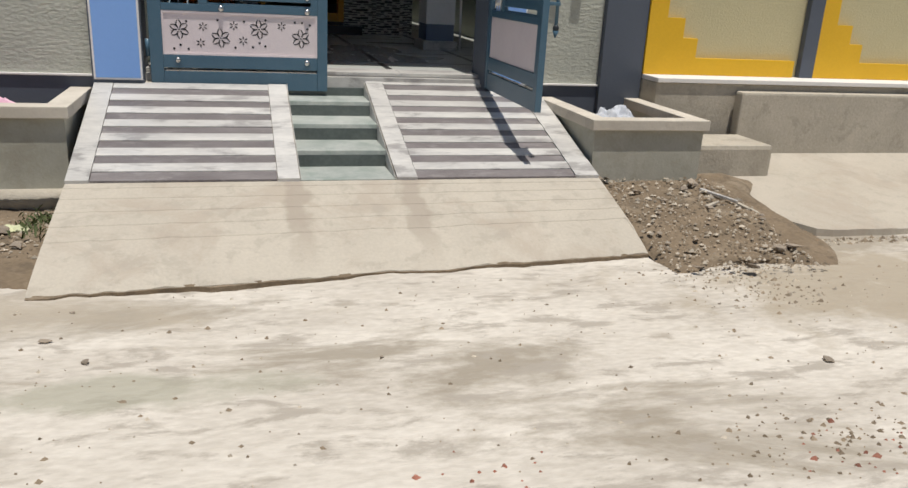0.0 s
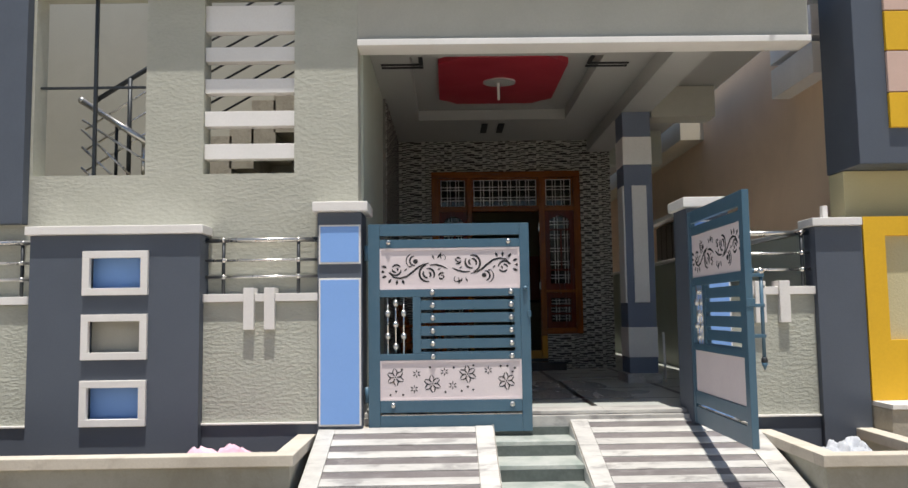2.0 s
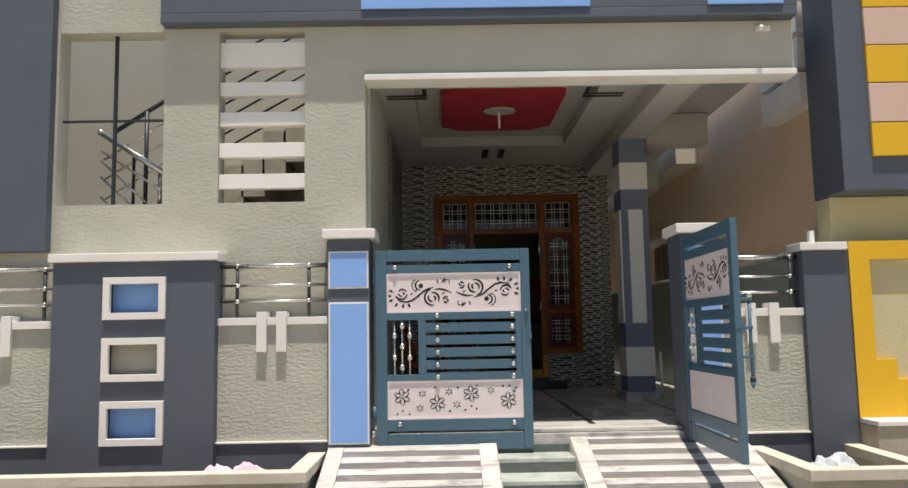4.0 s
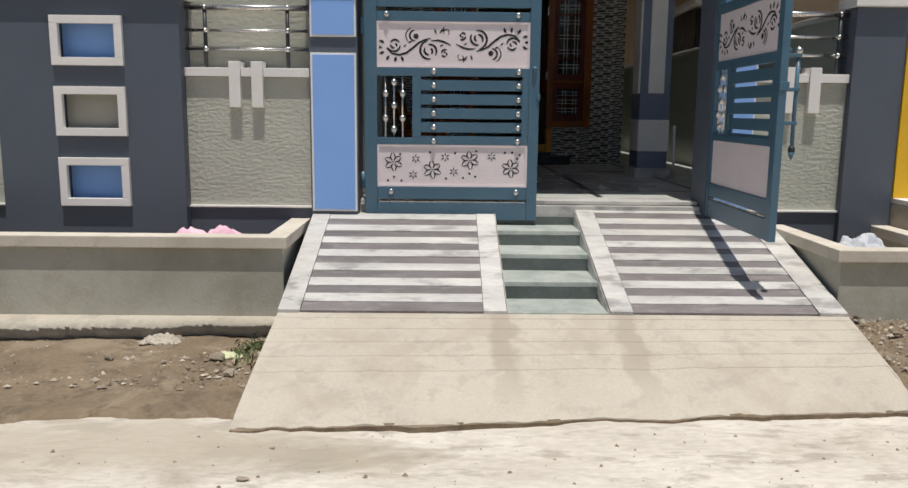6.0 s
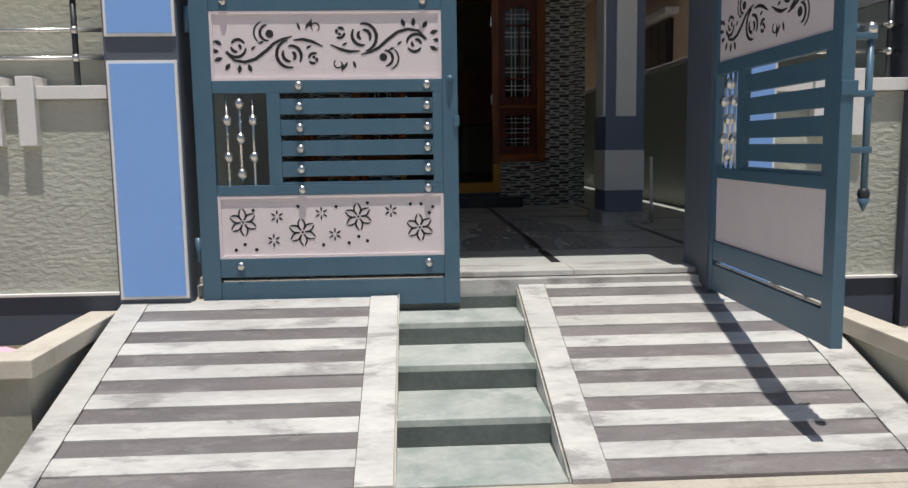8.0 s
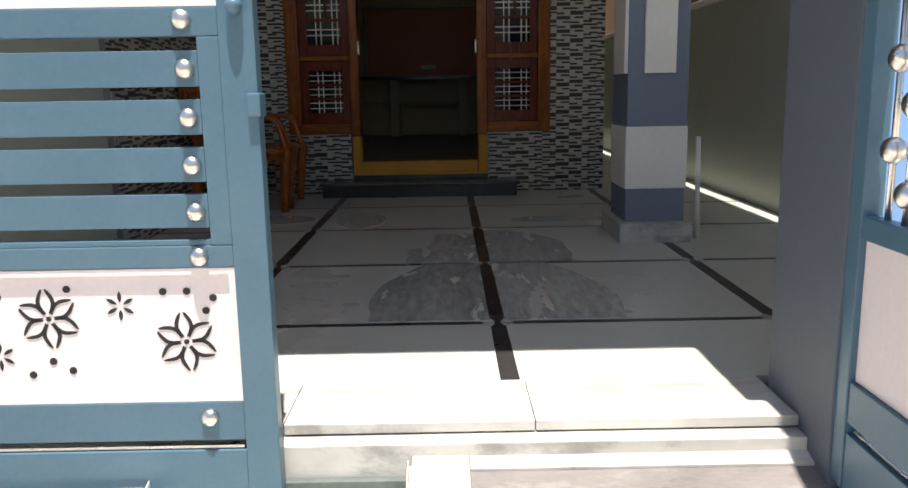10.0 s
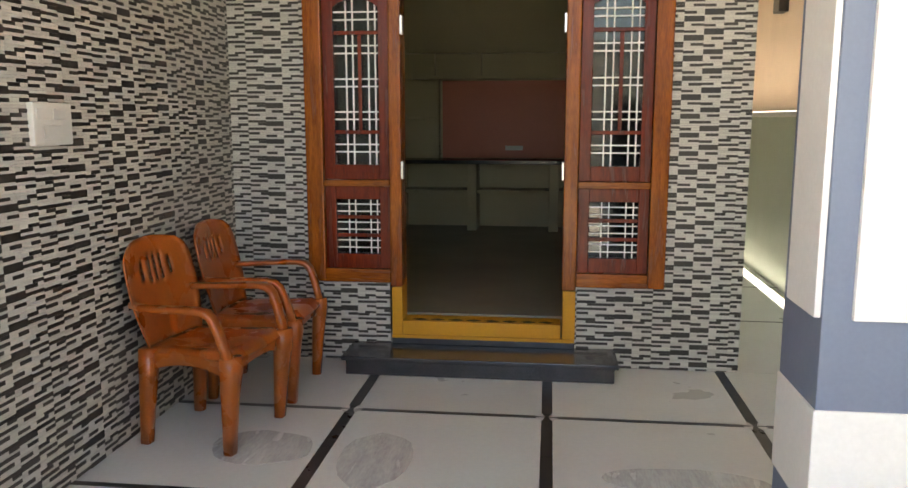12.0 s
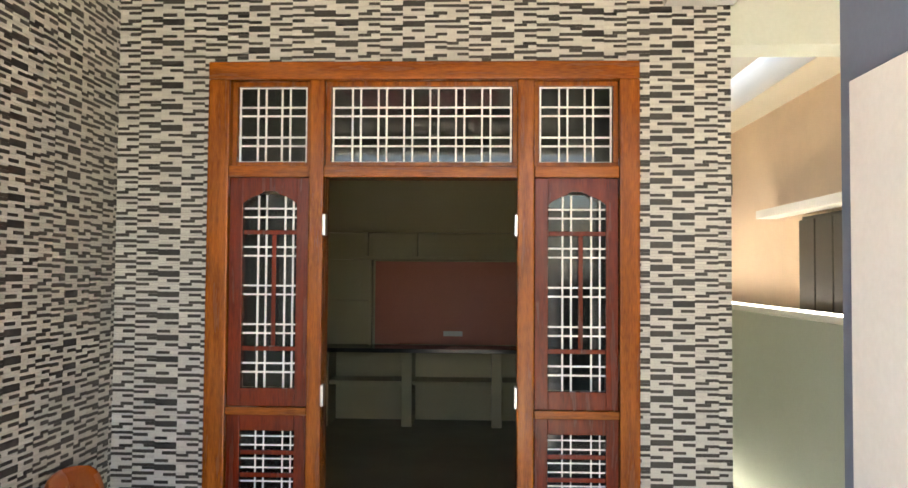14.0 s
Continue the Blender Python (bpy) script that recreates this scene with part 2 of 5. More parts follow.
def runs(m, xs, half, y0, y1, colour):
    """Water marks that run down the slope below the dividers."""
    n, l = m.node_tree.nodes, m.node_tree.links
    bsdf = n["Principled BSDF"]
    src = bsdf.inputs["Base Color"].links[0].from_socket
    tc = n.new("ShaderNodeTexCoord")
    sep = n.new("ShaderNodeSeparateXYZ")
    l.new(tc.outputs["Object"], sep.inputs[0])
    nz = n.new("ShaderNodeTexNoise")
    nz.inputs["Scale"].default_value, nz.inputs["Detail"].default_value = 5.0, 6.0
    l.new(tc.outputs["Object"], nz.inputs["Vector"])

    def math_node(op, a, b):
        k = n.new("ShaderNodeMath")
        k.operation = op
        for sock, v in zip(k.inputs, (a, b)):
            if isinstance(v, bpy.types.NodeSocket):
                l.new(v, sock)
            else:
                sock.default_value = v
        return k.outputs[0]

    def span(s, a, b):
        k = n.new("ShaderNodeMapRange")
        k.interpolation_type = "SMOOTHSTEP"
        k.inputs[1].default_value, k.inputs[2].default_value = a, b
        l.new(s, k.inputs[0])
        return k.outputs[0]

    total = None
    wob = math_node("MULTIPLY", math_node("SUBTRACT", nz.outputs[0], 0.5), 0.22)
    for x in xs:
        d = math_node("ABSOLUTE", math_node("ADD", math_node("SUBTRACT", sep.outputs[0], x), wob), 0.0)
        f = math_node("SUBTRACT", 1.0, span(d, half * 0.45, half))
        total = f if total is None else math_node("MAXIMUM", total, f)
    fade = math_node("MULTIPLY", span(sep.outputs[1], y0, y1), math_node("MULTIPLY", total, 0.75))
    mx = n.new("ShaderNodeMix")
    mx.data_type = "RGBA"
    l.new(fade, mx.inputs[0])
    l.new(src, mx.inputs[6])
    mx.inputs[7].default_value = lin(*colour)
    l.new(mx.outputs[2], bsdf.inputs["Base Color"])


SLOPE = mat("slope_concrete", (0.52, 0.47, 0.385), (0.43, 0.385, 0.315), 0.85, 2, 60, 0.2, 90, stain=(0.40, 0.34, 0.27), stain_amount=0.7, stain_scale=1.6, fleck=(0.36, 0.32, 0.26), fleck_amount=0.5, fleck_scale=7, hard=True)
runs(SLOPE, (0.92, 1.62), 0.085, -2.35, -1.75, (0.34, 0.29, 0.23))


def spread(m, cx, cy, rx, ry, colour, amount):
    """An uneven dusty patch with a ragged outline."""
    n, l = m.node_tree.nodes, m.node_tree.links
    bsdf = n["Principled BSDF"]
    src = bsdf.inputs["Base Color"].links[0].from_socket
    tc = n.new("ShaderNodeTexCoord")
    mp = n.new("ShaderNodeMapping")
    mp.inputs["Location"].default_value = (-cx / rx, -cy / ry, 0)
    mp.inputs["Scale"].default_value = (1 / rx, 1 / ry, 1)
    l.new(tc.outputs["Object"], mp.inputs[0])
    ln = n.new("ShaderNodeVectorMath")
    ln.operation = "LENGTH"
    l.new(mp.outputs[0], ln.inputs[0])
    nz = n.new("ShaderNodeTexNoise")
    nz.inputs["Scale"].default_value, nz.inputs["Detail"].default_value, nz.inputs["Roughness"].default_value = 1.8, 9.0, 0.66
    l.new(tc.outputs["Object"], nz.inputs["Vector"])
    k = n.new("ShaderNodeMath")
    k.operation = "MULTIPLY_ADD"
    l.new(nz.outputs[0], k.inputs[0])
    k.inputs[1].default_value = 2.4
    l.new(ln.outputs["Value"], k.inputs[2])
    r = n.new("ShaderNodeMapRange")
    r.inputs[1].default_value, r.inputs[2].default_value = 1.75, 2.25
    r.inputs[3].default_value, r.inputs[4].default_value = amount, 0.0
    l.new(k.outputs[0], r.inputs[0])
    mx = n.new("ShaderNodeMix")
    mx.data_type = "RGBA"
    l.new(r.outputs[0], mx.inputs[0])
    l.new(src, mx.inputs[6])
    mx.inputs[7].default_value = lin(*colour)
    l.new(mx.outputs[2], bsdf.inputs["Base Color"])


spread(ROAD, 4.7, -2.75, 2.0, 0.75, (0.36, 0.305, 0.225), 0.85)
spread(ROAD, -1.6, -2.55, 2.2, 0.35, (0.40, 0.345, 0.265), 0.7)
spread(ROAD, 0.1, -3.35, 0.75, 0.16, (0.33, 0.315, 0.24), 0.75)

# ---- mesh tools ----
def box(bm, x0, x1, y0, y1, z0, z1, bevel=0.0):
    r = bmesh.ops.create_cube(bm, size=1.0)
    vs = r["verts"]
    for v in vs:
        v.co = Vector((x0 + (v.co.x + 0.5) * (x1 - x0), y0 + (v.co.y + 0.5) * (y1 - y0), z0 + (v.co.z + 0.5) * (z1 - z0)))
    if bevel:
        es = list({e for v in vs for e in v.link_edges})
        bmesh.ops.bevel(bm, geom=es, offset=bevel, segments=2, affect="EDGES", profile=0.6)
    return vs


def rod(bm, a, b, r, seg=10, r2=None):
    a, b = Vector(a), Vector(b)
    d = b - a
    m = Matrix.Translation((a + b) / 2) @ d.to_track_quat("Z", "Y").to_matrix().to_4x4()
    bmesh.ops.create_cone(bm, cap_ends=True, segments=seg, radius1=r, radius2=r if r2 is None else r2, depth=d.length, matrix=m)


def ball(bm, c, r, sx=1, sy=1, sz=1, seg=10):
    bmesh.ops.create_uvsphere(bm, u_segments=seg, v_segments=max(6, seg - 2), radius=r, matrix=Matrix.Translation(c) @ Matrix.Diagonal((sx, sy, sz, 1)))


def prism(bm, pts, axis, lo, hi):
    """A flat outline pulled along an axis: pts are the two other coordinates in order."""
    def at(p, d):
        return {"x": (d, p[0], p[1]), "y": (p[0], d, p[1]), "z": (p[0], p[1], d)}[axis]
    a = [bm.verts.new(at(p, lo)) for p in pts]
    b = [bm.verts.new(at(p, hi)) for p in pts]
    bm.faces.new(a), bm.faces.new(b[::-1])
    for i in range(len(pts)):
        j = (i + 1) % len(pts)
        bm.faces.new((a[i], b[i], b[j], a[j]))
    bmesh.ops.recalc_face_normals(bm, faces=bm.faces)


def mesh_of(name, bm, material, smooth=False):
    me = bpy.data.meshes.new(name)
    bm.to_mesh(me)
    bm.free()
    for m in (material if isinstance(material, (list, tuple)) else [material]):
        me.materials.append(m)
    if smooth:
        for p in me.polygons:
            p.use_smooth = True
    return me


def solid(name, bm, material, label="", category="", kind="", group="", smooth=False):
    return tagged(new(name, mesh_of(name, bm, material, smooth)), label, category, group, kind)


def thing(name, at, label, category, group=""):
    e = new(name)
    e.location = at
    e.empty_display_size = 0.1
    return tagged(e, label, category, group)


def part(name, bm, material, parent, label="", smooth=False):
    ob = new(name, mesh_of(name, bm, material, smooth))
    ob.parent = parent
    if parent.type == "EMPTY":
        ob.matrix_parent_inverse = Matrix.Translation(parent.location).inverted()
    if label:
        ob["label"] = label
    return ob


def piece(name, data, parent, m):
    ob = new(name, data)
    ob.parent = parent
    base = parent.location if parent.type == "EMPTY" else Vector()
    ob.matrix_basis = Matrix.Translation(-base) @ m if parent.type == "EMPTY" else m
    return ob


def pbox(name, material, parent, x0, x1, y0, y1, z0, z1, bevel=0.004, label=""):
    bm = bmesh.new()
    box(bm, x0, x1, y0, y1, z0, z1, bevel)
    return part(name, bm, material, parent, label)


def sbox(name, material, x0, x1, y0, y1, z0, z1, label, category="wall", bevel=0.006):
    bm = bmesh.new()
    box(bm, x0, x1, y0, y1, z0, z1, bevel)
    return solid(name, bm, material, label, category, "structure")


H = 0.795      # porch floor
FY = 0.12      # street face of the house
DY = 4.62      # face of the door wall

# ---- ground ----
def build_ground():
    """One sheet: fine where the camera walks, coarse out to the horizon."""
    xs = [-600, -120, -30, -12] + [-6 + 0.16 * i for i in range(92)] + [14, 30, 120, 600]
    ys = [-600, -120, -30, -14] + [-8.6 + 0.16 * i for i in range(60)] + [3, 12, 30, 120, 600]
    bm = bmesh.new()
    grid = []
    for y in ys:
        row = []
        for x in xs:
            d = min(1.0, max(0.0, 6 - abs(x - 0.8)), max(0.0, 4.5 - abs(y + 3.9)))
            row.append(bm.verts.new((x, y, d * 0.02 * (noise.noise(Vector((x * 0.8, y * 0.8, 0))) - 0.3) - 0.006)))
        grid.append(row)
    for a, b in zip(grid, grid[1:]):
        for i in range(len(xs) - 1):
            bm.faces.new((a[i], a[i + 1], b[i + 1], b[i]))
    return solid("ground", bm, ROAD, "dusty cream concrete lane with stains and scattered grit", "ground", "structure", smooth=True)


build_ground()


def strip_of_dirt(x0, x1, y0, y1, z_back, seed, label):
    bm = bmesh.new()
    nx, ny = max(8, int((x1 - x0) / 0.07)), max(6, int((y1 - y0) / 0.07))
    grid = []
    for j in range(ny + 1):
        row = []
        for i in range(nx + 1):
            x, y = x0 + (x1 - x0) * i / nx, y0 + (y1 - y0) * j / ny
            n1 = noise.noise(Vector((x * 2.2 + seed, y * 2.2, 0)))
            n2 = noise.noise(Vector((x * 9 + seed, y * 9, 3)))
            rim = min(1.0, j / ny * 2.5)
            row.append(bm.verts.new((x + (0.25 * n1 if i == nx and x > 3 else 0), y + (0.16 * n1 + 0.05 * n2 if j == 0 else 0), 0.012 + rim * (z_back * j / ny + 0.025 * n1 + 0.014 * n2 + 0.03) - (0.04 if j == 0 or i in (0, nx) else 0))))
        grid.append(row)
    for j in range(ny):
        for i in range(nx):
            bm.faces.new((grid[j][i], grid[j][i + 1], grid[j + 1][i + 1], grid[j + 1][i]))
    return solid("dirt_strip", bm, DIRT, label, "dirt", "structure", smooth=True)


strip_of_dirt(-5.0, -0.25, -2.30, -0.85, 0.0, 0.0, "bare brown dirt verge along the planter wall")
strip_of_dirt(2.965, 4.18, -2.4, -1.05, 0.19, 7.0, "dirt verge littered with rubble beside the ramp")

# ---- ramp with marble stripes and steps ----
def ramp_z(y):
    return 0.705 + 0.304 * y


def build_ramp():
    ramp = thing("entrance_ramp", (1.2, -1.2, 0), "cream concrete entrance ramp with striped stone slabs and middle steps", "ramp")
    # core: cast concrete with a rough lower edge
    bm = bmesh.new()
    n = 110
    top, mid, low = [], [], []
    for i in range(n + 1):
        f = i / n
        x = -0.375 + 3.335 * f
        xl = -0.385 + 3.35 * f
        jag = 0.04 * noise.noise(Vector((f * 9, 0, 5))) + 0.016 * noise.noise(Vector((f * 43, 2, 5)))
        yb = -2.40 + 0.28 * f + jag
        low.append((xl, yb, 0.010 + 0.010 * noise.noise(Vector((f * 30, 0, 1)))))
        mid.append((x, -1.345, 0.290))
        top.append((x, 0.0, 0.697))
    rows = [[(x, y - 0.004, -0.05) for x, y, z in low], low]
    steps = [(0.08, 0), (0.18, 0), (0.28, 0)]
    for c in (0.40, 0.54, 0.68, 0.82, 0.94):      # troweled grooves
        steps += [(c - 0.008, 0), (c - 0.004, 0.005), (c + 0.003, 0.005), (c + 0.007, 0)]
    for g, dip in steps + [(1.0, 0)]:
        rows.append([(a[0] + (b[0] - a[0]) * g, a[1] + (b[1] - a[1]) * g, a[2] + (b[2] - a[2]) * (g ** 0.86) - dip * 0.8) for a, b in zip(low, mid)])
    vr = [[bm.verts.new(p) for p in r] for r in rows]
    for a, b in zip(vr, vr[1:]):
        for i in range(n):
            bm.faces.new((a[i], a[i + 1], b[i + 1], b[i]))
    part("lower_slope", bm, SLOPE, ramp, "worn cream concrete slope")
    bm = bmesh.new()
    a = [bm.verts.new((x, y + 0.012, 0.012)) for x, y, z in low]
    b = [bm.verts.new((x, y - 0.004 - 0.03 * max(0.0, noise.noise(Vector((x * 5, 3, 1)))), 0.004)) for x, y, z in low]
    c = [bm.verts.new((v.co.x, v.co.y, -0.04)) for v in b]
    for r, q in ((a, b), (b, c)):
        for i in range(n):
            bm.faces.new((r[i], q[i], q[i + 1], r[i + 1]))
    part("edge_crack", bm, DIRT, ramp, "dirt filled crack along the foot")
    for side, x0, x1 in (("side_core", -0.375, 0.96), ("side_core", 1.556, 2.96)):
        bm = bmesh.new()
        prism(bm, [(-1.345, -0.05), (-1.345, 0.286), (0.0, 0.695), (0.051, 0.71), (0.051, -0.05)], "x", x0, x1)
        part(side, bm, RAMP, ramp)
    for xe, w in ((-0.378, 0.012), (2.955, 0.012)):
        bm = bmesh.new()
        prism(bm, [(-2.36 if xe < 0 else -2.1, -0.05), (-2.36 if xe < 0 else -2.1, 0.0), (-1.9, 0.11), (-1.345, 0.285), (-1.345, -0.05)], "x", xe, xe + w)
        part("side_face", bm, RAMP, ramp)
    return ramp


ramp = build_ramp()


def slope_slab(bm, x0, x1, y0, y1, t):
    """A flat stone lying on the ramp's upper slope."""
    pts = [(y0, ramp_z(y0) - 0.01), (y1, ramp_z(y1) - 0.01), (y1, ramp_z(y1) + t), (y0, ramp_z(y0) + t)]
    prism(bm, pts, "x", x0, x1)


def ramp_stones():
    for x0, x1, ytop in ((-0.245, 0.82, -0.035), (1.70, 2.79, 0.10)):
        n = 14 if x0 < 0 else 16
        pitch = (ytop + 1.343) / n
        for k in range(n):
            y0 = -1.343 + k * pitch
            dark = k % 2 == 0
            bm = bmesh.new()
            slope_slab(bm, x0, x1, y0 + 0.001, y0 + pitch - 0.001, 0.006 if dark else 0.012)
            part("dark_strip" if dark else "white_strip", bm, GRANITE if dark else MARBLE, ramp)
    for x0, x1, yt in ((-0.375, -0.248, -0.03), (0.823, 0.955, -0.03), (1.565, 1.697, 0.10), (2.793, 2.958, 0.10)):
        bm = bmesh.new()
        slope_slab(bm, x0, x1, -1.35, yt, 0.014)
        part("border_slab", bm, MARBLE, ramp, "white marble border slab")
    # steps between the two slopes
    ys = [-1.343, -0.985, -0.62, -0.27, 0.03]
    for k in range(4):
        z = ramp_z(ys[k])
        bm = bmesh.new()
        box(bm, 0.957, 1.563, ys[k], ys[k + 1] + 0.02, z - 0.03, z, 0.003)
        part("tread", bm, GREEN, ramp, "pale green marble tread")
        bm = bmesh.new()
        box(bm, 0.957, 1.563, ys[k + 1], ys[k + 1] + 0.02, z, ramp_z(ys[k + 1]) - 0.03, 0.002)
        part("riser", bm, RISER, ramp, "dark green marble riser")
    for x0, x1 in ((0.9605, 0.9635), (1.5525, 1.5555)):
        bm = bmesh.new()
        prism(bm, [(-1.343, 0.25), (-1.343, ramp_z(-1.343) + 0.013), (0.04, ramp_z(0.04) + 0.013), (0.04, 0.58)], "x", x0, x1)
        part("cheek_slab", bm, MARBLE, ramp)
    bm = bmesh.new()
    box(bm, 0.957, 1.563, -1.335, 0.05, -0.05, 0.26)
    part("step_core", bm, CEMENT, ramp)


ramp_stones()


def build_sill():
    s = thing("gate_sill", (1.28, 0.1, 0.7), "white marble threshold strip across the gate opening", "threshold")
    pbox("lower_slab", MARBLE, s, -0.04, 2.50, 0.052, 0.16, 0.60, 0.765, 0.003)
    for x0, x1 in ((-0.04, 0.60), (0.602, 1.25), (1.252, 1.86), (1.862, 2.50)):
        pbox("slab", MARBLE, s, x0, x1, 0.105, 0.384, 0.77, 0.797, 0.003)


build_sill()

# ---- compound wall on the street ----
def low_wall(name, x0, x1, ears):
    w = thing(name, ((x0 + x1) / 2, 0.06, 0), "low textured grey compound wall with white coping and steel rails", "wall")
    w["kind"] = "structure"
    pbox("panel", STUCCO, w, x0, x1, 0.0, 0.12, 0.752, 1.68, 0.004, "rough grey stucco panel")
    pbox("plinth_band", SLATE, w, x0, x1, -0.012, 0.12, 0.0, 0.742, 0.003, "dark slate painted band")
    pbox("plinth_trim", WHITE, w, x0, x1, -0.03, 0.0, 0.742, 0.756, 0.002)
    left = x0
    for e in ears:
        pbox("coping", WHITE, w, left, e - 0.002, -0.03, 0.13, 1.682, 1.745, 0.004)
        pbox("drop_block", WHITE, w, e, e + 0.082, -0.045, 0.11, 1.465, 1.79, 0.004, "white hanging block of the coping")
        left = e + 0.084
    pbox("coping", WHITE, w, left, x1, -0.03, 0.13, 1.682, 1.745, 0.004)
    return w


def rails(x0, x1, posts):
    r = thing("wall_railing", ((x0 + x1) / 2, 0.06, 1.745), "three slim steel rails on short posts above the wall", "railing", "wall railings")
    for z in (1.88, 2.01, 2.17):
        bm = bmesh.new()
        rod(bm, (x0, 0.05, z), (x1, 0.05, z), 0.020 if z > 2.1 else 0.011)
        part("rail", bm, STEEL, r, smooth=True)
    for p in posts:
        bm = bmesh.new()
        rod(bm, (p, 0.05, 1.74), (p, 0.05, 2.17), 0.014)
        part("post", bm, IRON, r, "dull dark steel post", smooth=True)
        for z in (1.88, 2.01, 2.17):
            bm = bmesh.new()
            ball(bm, (p, 0.05, z), 0.022)
            part("joint_ball", bm, STEEL, r, smooth=True)
    return r


low_wall("wall_front_left", -1.28, -0.385, (-0.96, -0.80))
low_wall("wall_front_far_left", -5.2, -2.585, (-3.20, -3.02))
low_wall("wall_front_right", 2.83, 3.50, (3.02, 3.21))
rails(-1.28, -0.385, (-1.14, -0.55))
rails(-5.2, -2.585, (-2.72, -3.5, -4.3))
rails(2.83, 3.50, (3.44,))


def niche_block():
    w = thing("wall_block", (-1.93, 0.0, 0), "dark slate wall pier with three white framed niches", "wall")
    w["kind"] = "structure"
    x0, x1, yf = -2.585, -1.28, -0.10
    zs = [(0.755, 1.10, BLUE), (1.255, 1.60, PLASTER), (1.745, 2.085, BLUE)]
    bm = bmesh.new()
    lo = 0.0
    for a, b, _ in zs:
        box(bm, x0, x1, yf, 0.14, lo, a + 0.03)
        box(bm, x0, -2.14, yf, 0.14, a + 0.03, b - 0.03)
        box(bm, -1.70, x1, yf, 0.14, a + 0.03, b - 0.03)
        box(bm, -2.14, -1.70, 0.0, 0.14, a + 0.03, b - 0.03)
        lo = b - 0.03
    box(bm, x0, x1, yf, 0.14, lo, 2.21)
    bmesh.ops.remove_doubles(bm, verts=bm.verts, dist=0.0005)
    part("body", bm, SLATE, w)
    pbox("coping", WHITE, w, x0 - 0.03, x1 + 0.03, yf - 0.035, 0.17, 2.212, 2.28, 0.006)
    for a, b, m in zs:
        f = thing_frame(w, -2.17, -1.67, a, b, yf)
        pbox("niche_back", m, w, -2.135, -1.705, -0.012, -0.004, a + 0.035, b - 0.035, 0.0)


def thing_frame(parent, x0, x1, z0, z1, y, t=0.055, proud=0.03):
    bm = bmesh.new()
    box(bm, x0, x1, y - proud, y + 0.01, z0, z0 + t, 0.003)
    box(bm, x0, x1, y - proud, y + 0.01, z1 - t, z1, 0.003)
    box(bm, x0, x0 + t, y - proud, y + 0.01, z0 + t, z1 - t, 0.003)
    box(bm, x1 - t, x1, y - proud, y + 0.01, z0 + t, z1 - t, 0.003)
    return part("niche_frame", bm, WHITE, parent, "raised white frame")


niche_block()


def gate_post(x0, x1, blue):
    g = thing("gate_post", ((x0 + x1) / 2, 0.1, 0.0), "slate painted square gate post with white cap" + (" and blue panels" if blue else ""), "gate post")
    pbox("shaft", SLATE if blue else SLATEB, g, x0, x1, -0.05, 0.30, 0.0, 2.37, 0.005)
    pbox("cap", WHITE, g, x0 - 0.035, x1 + 0.05, -0.10, 0.34, 2.372, 2.45, 0.008)
    if blue:
        for z0, z1 in ((1.965, 2.27), (0.725, 1.855)):
            pbox("panel_rim", WHITE, g, x0 + 0.012, x1 - 0.008, -0.062, -0.049, z0, z1, 0.002, "white raised rim")
            pbox("panel", BLUE, g, x0 + 0.026, x1 - 0.022, -0.067, -0.055, z0 + 0.014, z1 - 0.014, 0.002, "sky blue painted panel")


gate_post(-0.385, -0.04, True)
gate_post(2.50, 2.83, True)


def end_pier():
    g = thing("wall_pier", (3.7, 0.05, 0), "plain dark slate end pier with white coping", "wall")
    g["kind"] = "structure"
    pbox("shaft", SLATE, g, 3.50, 3.872, -0.06, 0.14, 0.0, 2.21, 0.004)
    pbox("coping", WHITE, g, 3.47, 3.86, -0.10, 0.17, 2.212, 2.275, 0.006)
    pbox("coping_stub", WHITE, g, 3.60, 3.64, 0.0, 0.05, 2.276, 2.38, 0.004)


end_pier()

# ---- planters ----
def planter(name, x0, x1, yf, yb, top, thick, label):
    p = thing(name, ((x0 + x1) / 2, (yf + yb) / 2, 0), label, "planter")
    for c in ((x0, x1, yf, yf + thick), (x0, x0 + thick, yf + thick, yb), (x1 - thick, x1, yf + thick, yb)):
        bm = bmesh.new()
        box(bm, *c, -0.05, top - 0.075)
        part("side_wall", bm, PLANTER, p)
    o = 0.03
    for c in ((x0 - o, x1 + o, yf - o, yf + thick + 0.02), (x0 - o, x0 + thick + 0.02, yf + thick + 0.021, yb), (x1 - thick - 0.02, x1 + o, yf + thick + 0.021, yb)):
        bm = bmesh.new()
        box(bm, *c, top - 0.075, top, 0.006)
        part("rim", bm, RIM, p, "chipped off-white rim")
    bm = bmesh.new()
    box(bm, x0 + thick, x1 - thick, yf + thick, yb, 0.1, top - 0.16)
    part("soil", bm, DIRT, p, "dark dry soil")
    return p


planter("planter", -5.2, -0.43, -0.90, -0.02, 0.665, 0.09, "long grey plastered planter with off-white rim before the wall")
planter("planter", 2.99, 3.84, -1.15, -0.06, 0.655, 0.08, "short grey plastered planter box beside the ramp")

